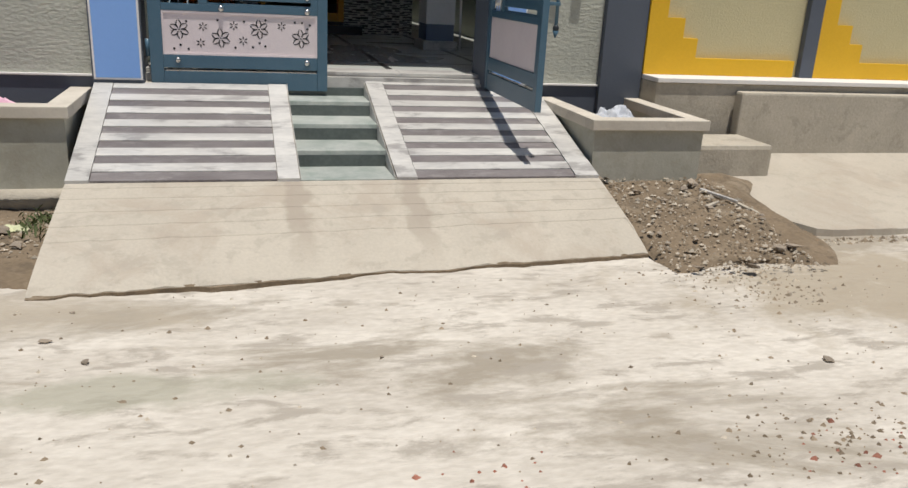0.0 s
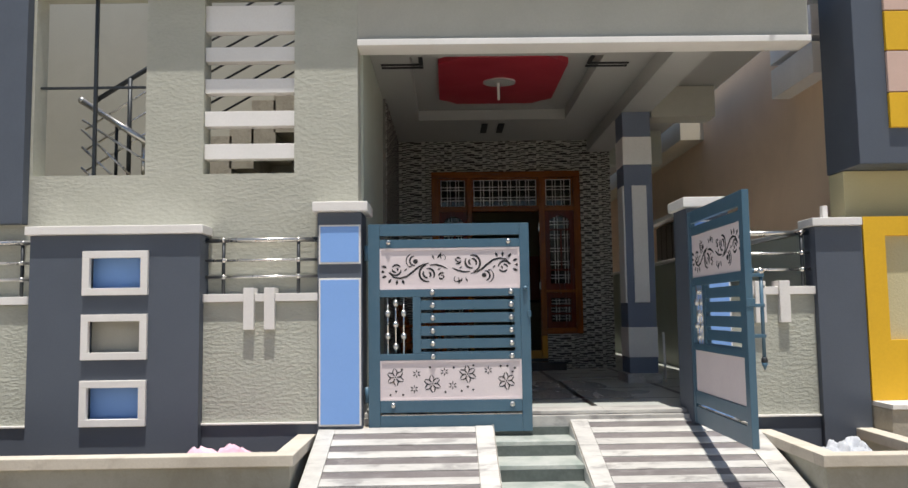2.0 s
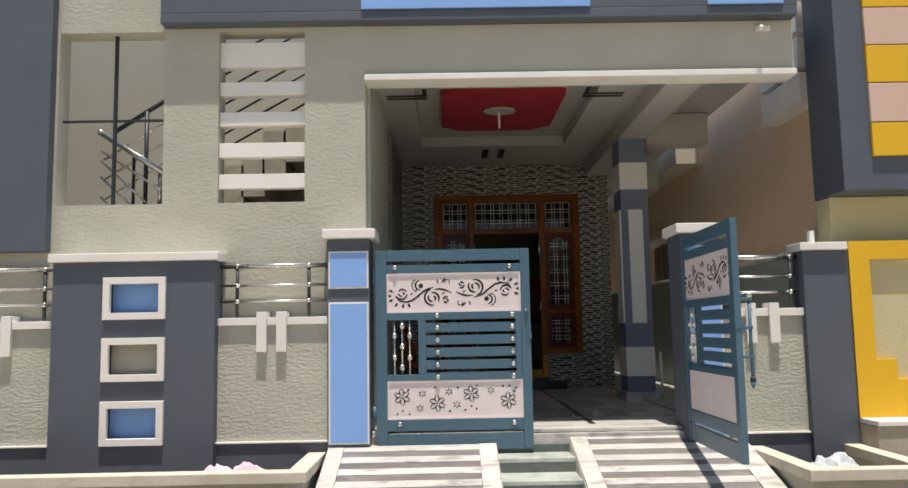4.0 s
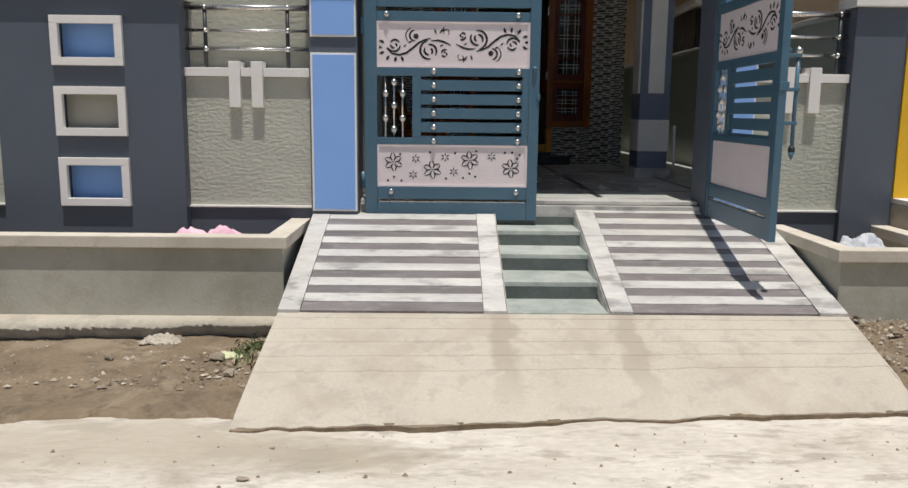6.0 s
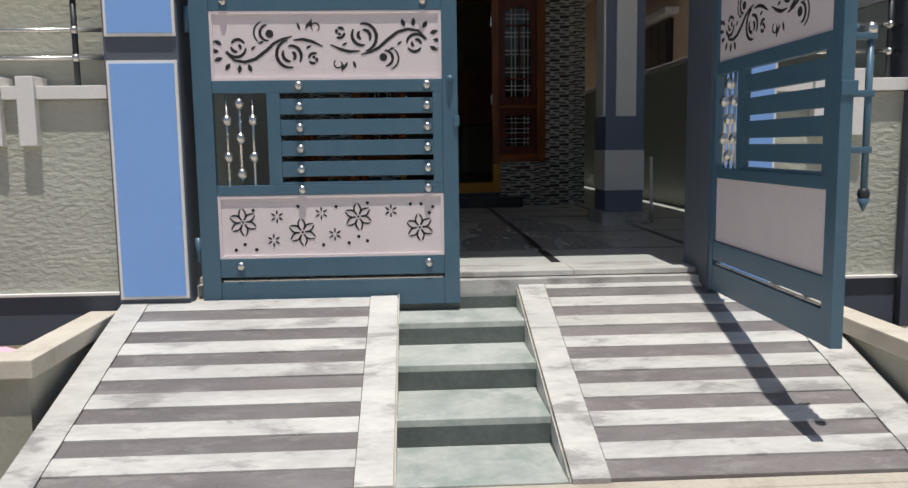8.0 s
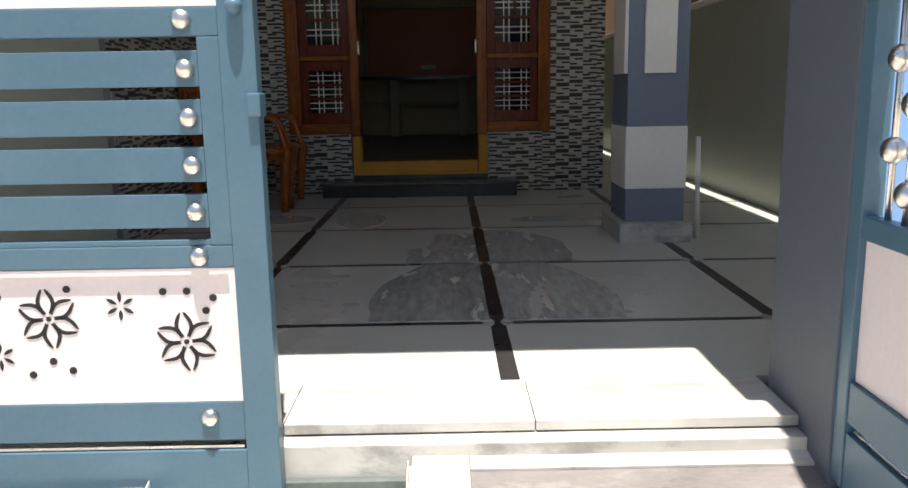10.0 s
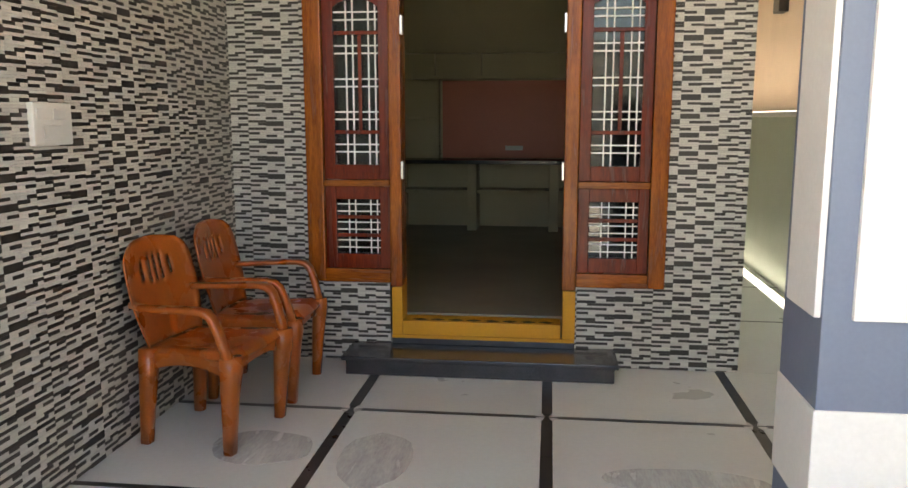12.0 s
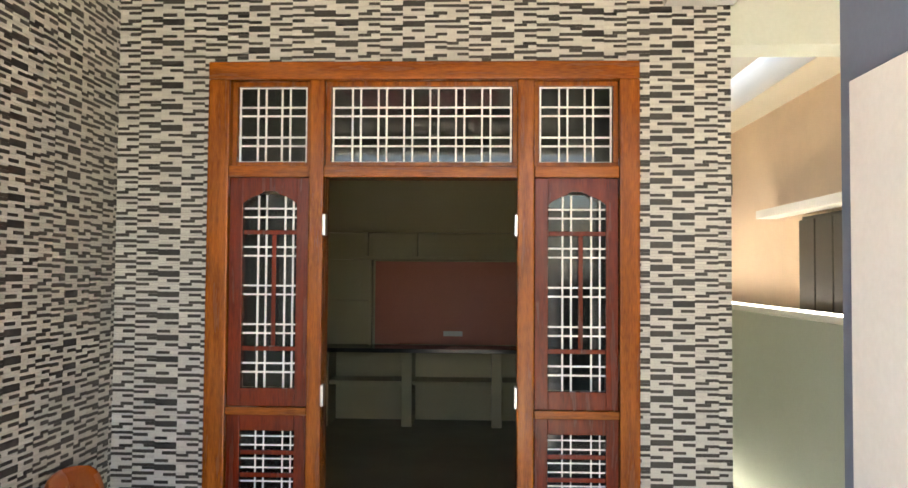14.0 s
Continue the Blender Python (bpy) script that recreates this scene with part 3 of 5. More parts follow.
# ---- street face of the house ----
def facade():
    bm = bmesh.new()
    y0, y1 = FY, FY + 0.2
    xs = [(-2.70, -1.80), (-1.335, -0.60)]
    box(bm, -5.2, -2.70, y0, y1, 0.0, 4.24)
    box(bm, -2.70, -0.085, y0, y1, 0.0, 2.715)
    box(bm, -1.80, -1.335, y0, y1, 2.715, 4.24)
    box(bm, -0.60, -0.085, y0, y1, 2.715, 4.24)
    box(bm, -2.70, -1.80, y0, y1, 4.215, 4.62)
    box(bm, -1.335, -0.60, y0, y1, 4.215, 4.24)
    bmesh.ops.remove_doubles(bm, verts=bm.verts, dist=0.0005)
    solid("wall_house_front", bm, FACADE, "textured grey-green stucco house front with stair openings", "wall", "structure")
    sbox("beam", PLASTER, -0.085, 3.62, y0, y1, 3.80, 4.24, "smooth grey lintel beam over the porch", "beam")
    sbox("trim", WHITE, -0.085, 3.62, y0 - 0.05, y1, 3.745, 3.798, "white edge strip under the lintel beam", "trim")
    sbox("band_upper", SLATE, -1.80, 3.62, y0 - 0.13, y1, 4.242, 4.325, "dark slate painted band", "trim")
    sbox("band_upper_left", SLATE, -5.2, -2.72, y0 - 0.10, y0 - 0.002, 2.32, 5.6, "dark slate painted wall panel", "wall")
    sbox("parapet", SLATE, -1.80, 3.62, y0 - 0.13, y1, 4.327, 5.3, "dark slate balcony parapet", "wall")
    for x0, x1 in ((-0.10, 1.85), (2.85, 3.5)):
        sbox("parapet_panel", BLUE, x0, x1, y0 - 0.145, y0 - 0.132, 4.335, 5.2, "sky blue painted parapet panel", "panel")
    # white slats of the stair opening
    for z0, z1 in ((2.84, 2.965), (3.11, 3.235), (3.385, 3.505), (3.65, 3.77), (3.90, 4.12)):
        bm = bmesh.new()
        box(bm, -1.333, -0.602, y0 + 0.03, y0 + 0.13, z0, z1, 0.004)
        solid("window_slat", bm, WHITE, "broad white concrete slat across the stair opening", "slat", group="stair opening slats")


facade()


def stairwell():
    sbox("wall_stair_back", PLASTER, -5.2, -0.16, 1.75, 1.9, 0.0, 5.6, "plain grey stair back wall")
    sbox("wall_stair_side", PLASTER, -5.2, -5.0, 0.33, 1.75, 0.0, 5.6, "plain grey stair side wall")
    bm = bmesh.new()
    for k in range(9):
        box(bm, -2.15 + 0.2 * k, -2.15 + 0.2 * (k + 1) + 0.02, 0.95, 1.7, max(2.40, 2.25 + 0.165 * k), 2.55 + 0.165 * (k + 1))
    solid("stairs", bm, CEMENT, "grey concrete stair flight inside the house", "stairs", "structure")
    r = thing("stair_railing", (-2.0, 0.75, 2.7), "bright steel stair railing with crossed rods", "railing")
    # window bars
    for x in (-2.25,):
        pbox("mullion", IRON, r, x - 0.013, x + 0.013, FY + 0.08, FY + 0.11, 2.716, 4.214, 0.002)
    pbox("transom", IRON, r, -2.70, -1.80, FY + 0.085, FY + 0.105, 3.45, 3.47, 0.002)
    for a, c, rad, m in (((-2.54, 0.60, 3.46), (-1.75, 0.60, 2.94), 0.028, STEEL), ((-2.43, 0.66, 3.485), (-1.75, 0.66, 3.915), 0.021, IRON)):
        bm = bmesh.new()
        rod(bm, a, c, rad, 14)
        ball(bm, a, rad * 1.15)
        part("handrail", bm, m, r, smooth=True)
    for k in range(3):
        z = 3.219 - 0.189 * k
        bm = bmesh.new()
        rod(bm, (-2.53, 0.66, z), (-1.75, 0.66, z + 0.495), 0.010)
        part("cross_rod", bm, STEEL, r, smooth=True)
    for x, z, xe, ze in ((-2.53, 3.29, -1.80, 2.80), (-2.535, 3.205, -2.02, 2.72), (-2.53, 3.05, -2.18, 2.72), (-2.53, 2.87, -2.38, 2.73)):
        bm = bmesh.new()
        rod(bm, (x, 0.60, z), (xe, 0.60, ze), 0.010)
        part("cross_rod", bm, STEEL, r, smooth=True)
    for x, z0, z1, rad in ((-2.135, 2.72, 3.66, 0.019), (-2.245, 2.72, 3.25, 0.014), (-2.0, 2.72, 3.10, 0.024)):
        bm = bmesh.new()
        rod(bm, (x, 0.63, z0), (x, 0.63, z1), rad)
        part("baluster", bm, IRON if rad < 0.02 else STEEL, r, smooth=True)
    for k in range(7):
        bm = bmesh.new()
        z = 3.35 + 0.14 * k
        rod(bm, (-1.5, 0.62, z - 0.1), (-0.4, 0.62, z + 0.52), 0.010)
        part("slanted_rod", bm, IRON, r, smooth=True)


stairwell()

# ---- porch shell ----
sbox("wall_porch_left", MINT, -0.22, -0.062, FY + 0.2, 2.38, 0.0, 4.24, "smooth grey-mint painted porch wall")
sbox("wall_porch_left_tiled", GROUT, -0.22, -0.03, 2.38, DY, 0.0, 4.24, "porch wall clad in black and white mosaic strips")


def door_wall():
    bm = bmesh.new()
    y0, y1 = DY, DY + 0.23
    box(bm, -0.22, 0.423, y0, y1, 0.0, 4.24)
    box(bm, 2.46, 2.885, y0, y1, 0.0, 4.24)
    box(bm, 0.423, 2.46, y0, y1, 3.495, 4.24)
    box(bm, 0.423, 0.895, y0, y1, 0.0, 1.266)
    box(bm, 1.97, 2.46, y0, y1, 0.0, 1.266)
    box(bm, 0.895, 1.97, y0, y1, 0.0, 0.96)
    bmesh.ops.remove_doubles(bm, verts=bm.verts, dist=0.0005)
    solid("wall_door", bm, GROUT, "entrance wall clad in black and white mosaic strips", "wall", "structure")


door_wall()
sbox("wall_house_right", MINT, 2.70, 2.885, DY + 0.232, 12.0, 0.0, 4.24, "mint painted outer side wall of the house")
sbox("floor_base", CEMENT, -0.06, 3.74, 0.38, 12.0, 0.3, 0.78, "cement bed under the porch floor", "floor")

# ceiling slab, beams and recessed false ceiling
def ceiling():
    bm = bmesh.new()
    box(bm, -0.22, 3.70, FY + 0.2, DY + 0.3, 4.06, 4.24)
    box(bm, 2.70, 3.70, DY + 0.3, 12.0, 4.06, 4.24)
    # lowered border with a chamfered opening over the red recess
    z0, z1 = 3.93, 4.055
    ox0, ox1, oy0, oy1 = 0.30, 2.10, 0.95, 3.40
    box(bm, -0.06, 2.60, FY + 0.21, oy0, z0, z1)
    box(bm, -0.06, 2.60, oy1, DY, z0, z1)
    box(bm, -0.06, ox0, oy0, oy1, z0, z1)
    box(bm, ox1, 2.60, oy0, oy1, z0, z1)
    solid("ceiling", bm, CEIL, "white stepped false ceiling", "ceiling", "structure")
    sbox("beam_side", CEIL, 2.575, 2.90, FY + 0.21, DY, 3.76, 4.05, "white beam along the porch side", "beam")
    sbox("beam_cross", PLASTER, 2.91, 3.62, 2.42, 2.72, 3.70, 4.05, "grey cross beam to the side wall", "beam")
    c = thing("ceiling_panel", (1.2, 2.0, 4.05), "red stepped-corner ceiling panel with white boss", "ceiling panel")
    bm = bmesh.new()
    x0, x1, y0, y1, k = 0.56, 1.84, 1.2, 2.9, 0.2
    prism(bm, [(x0 + k, y0), (x1 - k, y0), (x1 - k * 0.6, y0 + k * 0.5), (x1, y0 + k), (x1, y1 - k), (x1 - k * 0.6, y1 - k * 0.5), (x1 - k, y1),
               (x0 + k, y1), (x0 + k * 0.6, y1 - k * 0.5), (x0, y1 - k), (x0, y0 + k), (x0 + k * 0.6, y0 + k * 0.5)], "z", 4.0, 4.058)
    part("red_board", bm, RED, c)
    bm = bmesh.new()
    bmesh.ops.create_cone(bm, cap_ends=True, segments=28, radius1=0.17, radius2=0.17, depth=0.02, matrix=Matrix.Translation((1.2, 2.0, 3.992)) @ Matrix.Diagonal((1, 0.8, 1, 1)))
    part("boss", bm, CEIL, c, "white oval plaster boss", smooth=False)
    bm = bmesh.new()
    rod(bm, (1.19, 2.0, 3.80), (1.19, 2.0, 3.985), 0.014)
    part("hook_rod", bm, WHITE, c, smooth=True)
    for sx in (-1, 1):
        cx = 1.2 + sx * 0.98
        g = thing("ceiling_groove", (cx, 1.3, 3.93), "pair of black L-shaped strips on the ceiling border", "ceiling strip", "ceiling strips")
        for d in (0.0, 0.09):
            bm = bmesh.new()
            box(bm, cx - 0.20, cx + 0.20, 1.15 + d, 1.19 + d, 3.922, 3.934)
            part("strip", bm, BLACK, g)
        bm = bmesh.new()
        xe = cx - sx * 0.18
        box(bm, xe - 0.02, xe + 0.02, 0.95, 1.148, 3.922, 3.934)
        part("strip", bm, BLACK, g)
    for x in (1.12, 1.33):
        bm = bmesh.new()
        box(bm, x - 0.04, x + 0.04, 3.6, 4.1, 3.922, 3.934)
        solid("ceiling_strip", bm, BLACK, "short black strip on the ceiling border", "ceiling strip", group="ceiling bars")


ceiling()


def column():
    c = thing("porch_column", (2.735, 2.57, H), "square slate-blue porch column with white panels and grey blocks", "column")
    x0, x1, y0, y1 = 2.573, 2.892, 2.405, 2.78
    pbox("base", MARBLE, c, x0 - 0.035, x1 + 0.014, y0 - 0.07, y1 + 0.05, H - 0.01, H + 0.10, 0.004, "grey marble skirting block")
    pbox("shaft", SLATEB, c, x0 + 0.006, x1 - 0.006, y0 + 0.006, y1 - 0.006, H + 0.10, 3.758, 0.003)
    pbox("block", WHITE, c, x0, x1, y0, y1, 1.067, 1.388, 0.006, "pale grey painted block")
    pbox("block", WHITE, c, x0, x1, y0, y1, 3.17, 3.48, 0.006, "pale grey painted block")
    pbox("panel", WHITE, c, x0 + 0.085, x1 - 0.075, y0 - 0.012, y0 + 0.01, 1.655, 2.935, 0.003, "raised white panel")
    pbox("panel", WHITE, c, x0 - 0.012, x0 + 0.01, y0 + 0.02, y1 - 0.09, 1.655, 2.935, 0.003, "raised white panel")
    bm = bmesh.new()
    rod(bm, (2.972, 2.45, H), (2.962, 2.455, 1.33), 0.013, 14)
    part("pipe", bm, WHITE, c, "short white drain pipe", smooth=True)


column()


def small_fittings():
    l = thing("porch_lamp", (3.33, 0.1, 4.2), "small white lamp fitting on the lintel beam", "lamp")
    pbox("base", WHITE, l, 3.30, 3.42, FY - 0.03, FY, 4.14, 4.18, 0.004)
    bm = bmesh.new()
    rod(bm, (3.36, FY - 0.03, 4.16), (3.30, FY - 0.13, 4.13), 0.022)
    part("tube", bm, WHITE, l, smooth=True)
    d = thing("floor_drain", (3.05, 1.2, H), "square recessed drain cover in the passage floor", "drain")
    pbox("frame", MARBLE, d, 2.93, 3.17, 1.08, 1.30, H, H + 0.004, 0.001)
    pbox("cover", IRON, d, 2.96, 3.14, 1.11, 1.27, H + 0.0045, H + 0.007, 0.001)


small_fittings()
sbox("beam_passage", MINT, 2.887, 3.62, DY + 0.02, DY + 0.24, 3.58, 4.055, "mint painted beam over the side passage", "beam")

# ---- side passage and the neighbour on that side ----
sbox("wall_side_compound", MINT, 3.74, 3.86, 0.14, 12.0, 0.0, 2.22, "tall mint plastered side compound wall")
sbox("wall_side_coping", WHITE, 3.72, 3.88, 0.14, 12.0, 2.222, 2.27, "white coping on the side wall", "coping")


def neighbour():
    h = thing("neighbour_house", (4.8, 4.0, 0), "peach painted house next door with slate and yellow front bay", "house")
    bm = bmesh.new()
    box(bm, 4.25, 8.5, 0.56, 12.0, 0.0, 5.4)
    part("wall", bm, PEACH, h, "peach painted side wall")
    pbox("sunshade", WHITE, h, 4.08, 4.26, 5.7, 7.85, 2.98, 3.05, 0.004, "white concrete window shade")
    w = pbox("window", MDARK, h, 4.20, 4.26, 5.9, 7.15, 1.9, 2.95, 0.004, "dark brown side window")
    for k in range(4):
        pbox("shutter_leaf", MDARK, h, 4.165, 4.199, 5.93 + 0.305 * k, 6.21 + 0.305 * k, 1.93, 2.92, 0.004)
    pbox("front_bay", SLATE, h, 3.92, 8.5, 0.0, 0.56, 2.71, 7.0, 0.01, "slate painted projecting bay")
    for z0, z1, m in ((3.0, 3.28, YELLOW), (3.29, 3.62, PINK), (3.63, 3.95, YELLOW), (3.96, 4.28, PINK), (4.29, 4.6, YELLOW)):
        pbox("bay_stripe", m, h, 4.17, 7.5, -0.03, 0.02, z0, z1, 0.004)
    pbox("lower_wall", CREAM, h, 3.93, 8.5, 0.30, 0.55, 0.0, 2.705, 0.004, "cream plastered wall under the bay")
    pbox("overhang", SOFFIT, h, 3.92, 4.26, 4.75, 12.0, 3.935, 4.55, 0.004, "off-white slab overhang")
    for z in (3.76, 4.12, 4.48, 4.84):
        pbox("vent_slat", WHITE, h, 4.06, 4.26, 1.0, 1.95, z, z + 0.30, 0.004, "white ventilator slat")
    pbox("wall_vent", MDARK, h, 4.15, 4.26, 9.05, 9.28, 3.31, 3.52, 0.01, "small dark box fixed to the wall")
    f = thing("neighbour_wall", (5.6, 0.0, 0), "cream compound wall framed in bright yellow with stepped corner", "wall")
    f["kind"] = "structure"
    pbox("body", CREAM, f, 3.875, 8.5, -0.02, 0.14, 0.0, 2.28, 0.003)
    for k, x in enumerate((3.876, 5.53, 7.1)):
        bm = bmesh.new()
        prism(bm, [(x, 0.86), (x + 1.45, 0.86), (x + 1.45, 1.0), (x + 0.47, 1.0), (x + 0.47, 1.16), (x + 0.33, 1.16), (x + 0.33, 1.32), (x + 0.166, 1.32),
                   (x + 0.166, 2.13), (x + 1.45, 2.13), (x + 1.45, 2.28), (x, 2.28)], "y", -0.075, -0.021)
        part("frame", bm, YELLOW, f, "bright yellow stepped frame")
        if k:
            pbox("divider", SLATE, f, x - 0.14, x - 0.002, -0.085, -0.021, 0.86, 2.3, 0.003, "dark slate pier strip")
    pbox("ledge", CEMENT, f, 3.88, 8.5, -0.32, -0.022, 0.0, 0.82, 0.01, "raw cement plinth")
    pbox("ledge_top", WHITE, f, 3.88, 8.5, -0.34, -0.022, 0.822, 0.858, 0.004)


neighbour()


def neighbour_front():
    bm = bmesh.new()
    box(bm, 4.60, 8.5, -0.45, -0.345, -0.05, 0.77, 0.02)
    solid("cement_plinth", bm, CEMENT, "rough raw cement plinth before the yellow wall", "plinth", "structure")
    bm = bmesh.new()
    box(bm, 3.88, 4.62, -0.93, -0.452, -0.05, 0.43, 0.035)
    solid("cement_step", bm, CEMENT, "worn raw cement step block", "step")
    # sloping apron with a broken front edge
    bm = bmesh.new()
    n = 40
    back, front, foot = [], [], []
    for i in range(n + 1):
        f = i / n
        x = 3.92 + 4.6 * f
        w = 0.05 * noise.noise(Vector((x * 2.5, 0, 4))) + 0.025 * noise.noise(Vector((x * 9, 0, 4)))
        yf = -1.25 - 0.62 * min(1.0, f * 9) ** 0.7 + w
        back.append(bm.verts.new((x, -0.40, 0.27)))
        front.append(bm.verts.new((x, yf, 0.055 + 0.177 * (yf + 1.75) + 0.01 * noise.noise(Vector((x * 7, 2, 4))))))
        foot.append(bm.verts.new((x + 0.01, yf - 0.01, -0.06)))
    for r, q in ((back, front), (front, foot)):
        for i in range(n):
            bm.faces.new((r[i], q[i], q[i + 1], r[i + 1]))
    bm.faces.new((back[0], bm.verts.new((3.92, -0.40, -0.06)), foot[0], front[0]))
    solid("pavement", bm, RAMP, "pale concrete apron with broken edge", "pavement", "structure")


neighbour_front()

# ---- room behind the entrance door ----
def room():
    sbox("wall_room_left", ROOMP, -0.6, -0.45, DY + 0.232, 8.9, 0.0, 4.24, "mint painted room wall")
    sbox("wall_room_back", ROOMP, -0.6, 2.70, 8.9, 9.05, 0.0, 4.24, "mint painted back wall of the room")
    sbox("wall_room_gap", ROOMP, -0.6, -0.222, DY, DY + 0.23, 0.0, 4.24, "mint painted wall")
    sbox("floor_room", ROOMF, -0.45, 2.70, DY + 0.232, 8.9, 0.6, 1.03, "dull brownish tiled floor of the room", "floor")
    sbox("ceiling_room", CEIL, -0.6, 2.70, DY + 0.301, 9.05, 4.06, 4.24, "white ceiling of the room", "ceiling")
    c = thing("wall_counter", (1.3, 8.6, 1.03), "built-in counter with dark top on pale pilasters", "counter")
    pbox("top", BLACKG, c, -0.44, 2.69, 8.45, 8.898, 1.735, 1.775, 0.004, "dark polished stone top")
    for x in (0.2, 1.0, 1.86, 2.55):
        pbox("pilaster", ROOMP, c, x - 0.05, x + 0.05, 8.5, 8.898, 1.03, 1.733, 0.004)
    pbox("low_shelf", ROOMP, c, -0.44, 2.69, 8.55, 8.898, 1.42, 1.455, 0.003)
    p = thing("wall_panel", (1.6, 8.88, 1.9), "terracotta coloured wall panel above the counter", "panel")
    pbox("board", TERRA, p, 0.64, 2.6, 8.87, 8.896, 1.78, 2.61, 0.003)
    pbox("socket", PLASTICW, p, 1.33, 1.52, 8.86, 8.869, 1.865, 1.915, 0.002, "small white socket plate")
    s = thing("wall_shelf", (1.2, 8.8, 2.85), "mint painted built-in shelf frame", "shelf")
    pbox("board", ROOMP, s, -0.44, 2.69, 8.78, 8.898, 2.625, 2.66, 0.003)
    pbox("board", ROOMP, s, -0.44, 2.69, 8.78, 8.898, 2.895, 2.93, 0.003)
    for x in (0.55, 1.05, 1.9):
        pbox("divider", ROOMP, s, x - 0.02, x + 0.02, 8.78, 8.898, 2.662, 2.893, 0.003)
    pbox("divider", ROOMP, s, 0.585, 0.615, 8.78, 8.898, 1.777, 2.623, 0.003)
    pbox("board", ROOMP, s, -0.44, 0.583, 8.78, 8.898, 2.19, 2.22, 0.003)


room()
# ---- more walls that close the place ----
# Assumed wall, added so that less sky light enters through the passage.
sbox("wall_passage_end", PEACH, 2.70, 4.25, 12.0, 12.2, 0.0, 6.0, "added peach wall closing the side passage against sky light")
# Added out of view behind the camera; holds low sky light off the porch.
sbox("wall_across_lane", PLASTER, -12.0, 14.0, -12.2, -12.0, 0.0, 4.2, "unseen plain wall across the lane, added to block low sky")

# ---- gate leaves ----
LEAF_W, LEAF_Z0, LEAF_Z1 = 1.262, 0.66, 2.275


def lens(cx, cz, length, width, ang):
    """A leaf-shaped outline round its own axis."""
    c, s = math.cos(ang), math.sin(ang)
    pts = []
    for i in range(6):
        f = i / 5
        pts.append((f * length, width * math.sin(math.pi * f) * 0.5))
    for i in range(4, 0, -1):
        f = i / 5
        pts.append((f * length, -width * math.sin(math.pi * f) * 0.5))
    return [(cx + a * c - b * s, cz + a * s + b * c) for a, b in pts]


def disc(cx, cz, r, n=12):
    return [(cx + r * math.cos(2 * math.pi * i / n), cz + r * math.sin(2 * math.pi * i / n)) for i in range(n)]


def stroke(path, w):
    """A ribbon of varying width along a path, as quads."""
    quads, prev = [], None
    for i, (x, z) in enumerate(path):
        a = path[max(0, i - 1)]
        b = path[min(len(path) - 1, i + 1)]
        d = Vector((b[0] - a[0], b[1] - a[1]))
        d = d.normalized() if d.length else Vector((1, 0))
        f = i / (len(path) - 1)
        h = w * 0.5 * (0.35 + 0.65 * math.sin(math.pi * min(1, max(0, f))) ** 0.5)
        cur = ((x - d.y * h, z + d.x * h), (x + d.y * h, z - d.x * h))
        if prev:
            quads.append([prev[0], prev[1], cur[1], cur[0]])
        prev = cur
    return quads


def arc(cx, cz, r0, r1, a0, a1, n=14):
    out = []
    for i in range(n + 1):
        f = i / n
        a, r = radians(a0 + (a1 - a0) * f), r0 + (r1 - r0) * f
        out.append((cx + r * math.cos(a), cz + r * math.sin(a)))
    return out


def flower_shapes():
    """Star flowers and dots of the lower sheet; u from its left edge, v down from its top, in metres."""
    k = 1.097 / 500
    kv = 0.307 / 138
    shapes = []
    for px, py in ((53, 58), (183, 82), (308, 50), (445, 76)):
        u, v = px * k, py * kv
        one = []
        shapes.append(one)
        for i in range(6):
            a = math.pi / 2 + i * math.pi / 3 + 0.1
            for s in (-1, 1):
                bow = []
                for q in range(8):
                    f = q / 7
                    along, side = 0.012 + 0.056 * f, s * (0.004 + 0.0125 * math.sin(math.pi * f) * (1.25 - 0.5 * f))
                    bow.append((u + along * math.cos(a) - side * math.sin(a), -v + along * math.sin(a) + side * math.cos(a)))
                one += stroke(bow, 0.0085)
        one.append(disc(u, -v, 0.006, 8))
    for px, py in ((128, 47), (226, 41), (119, 99), (255, 88), (381, 38)):
        u, v = px * k, py * kv
        one = []
        shapes.append(one)
        for i in range(6):
            a = math.pi / 2 + i * math.pi / 3
            one.append(lens(u + 0.008 * math.cos(a), -v + 0.008 * math.sin(a), 0.026, 0.009, a))
    for px, py in ((76, 32), (175, 25), (259, 27), (329, 20), (425, 24), (449, 24), (475, 31), (467, 44), (35, 119), (55, 107), (80, 119), (229, 111), (286, 108), (308, 94), (327, 104)):
        shapes.append([disc(px * k, -py * kv, 0.0085, 10)])
    return shapes


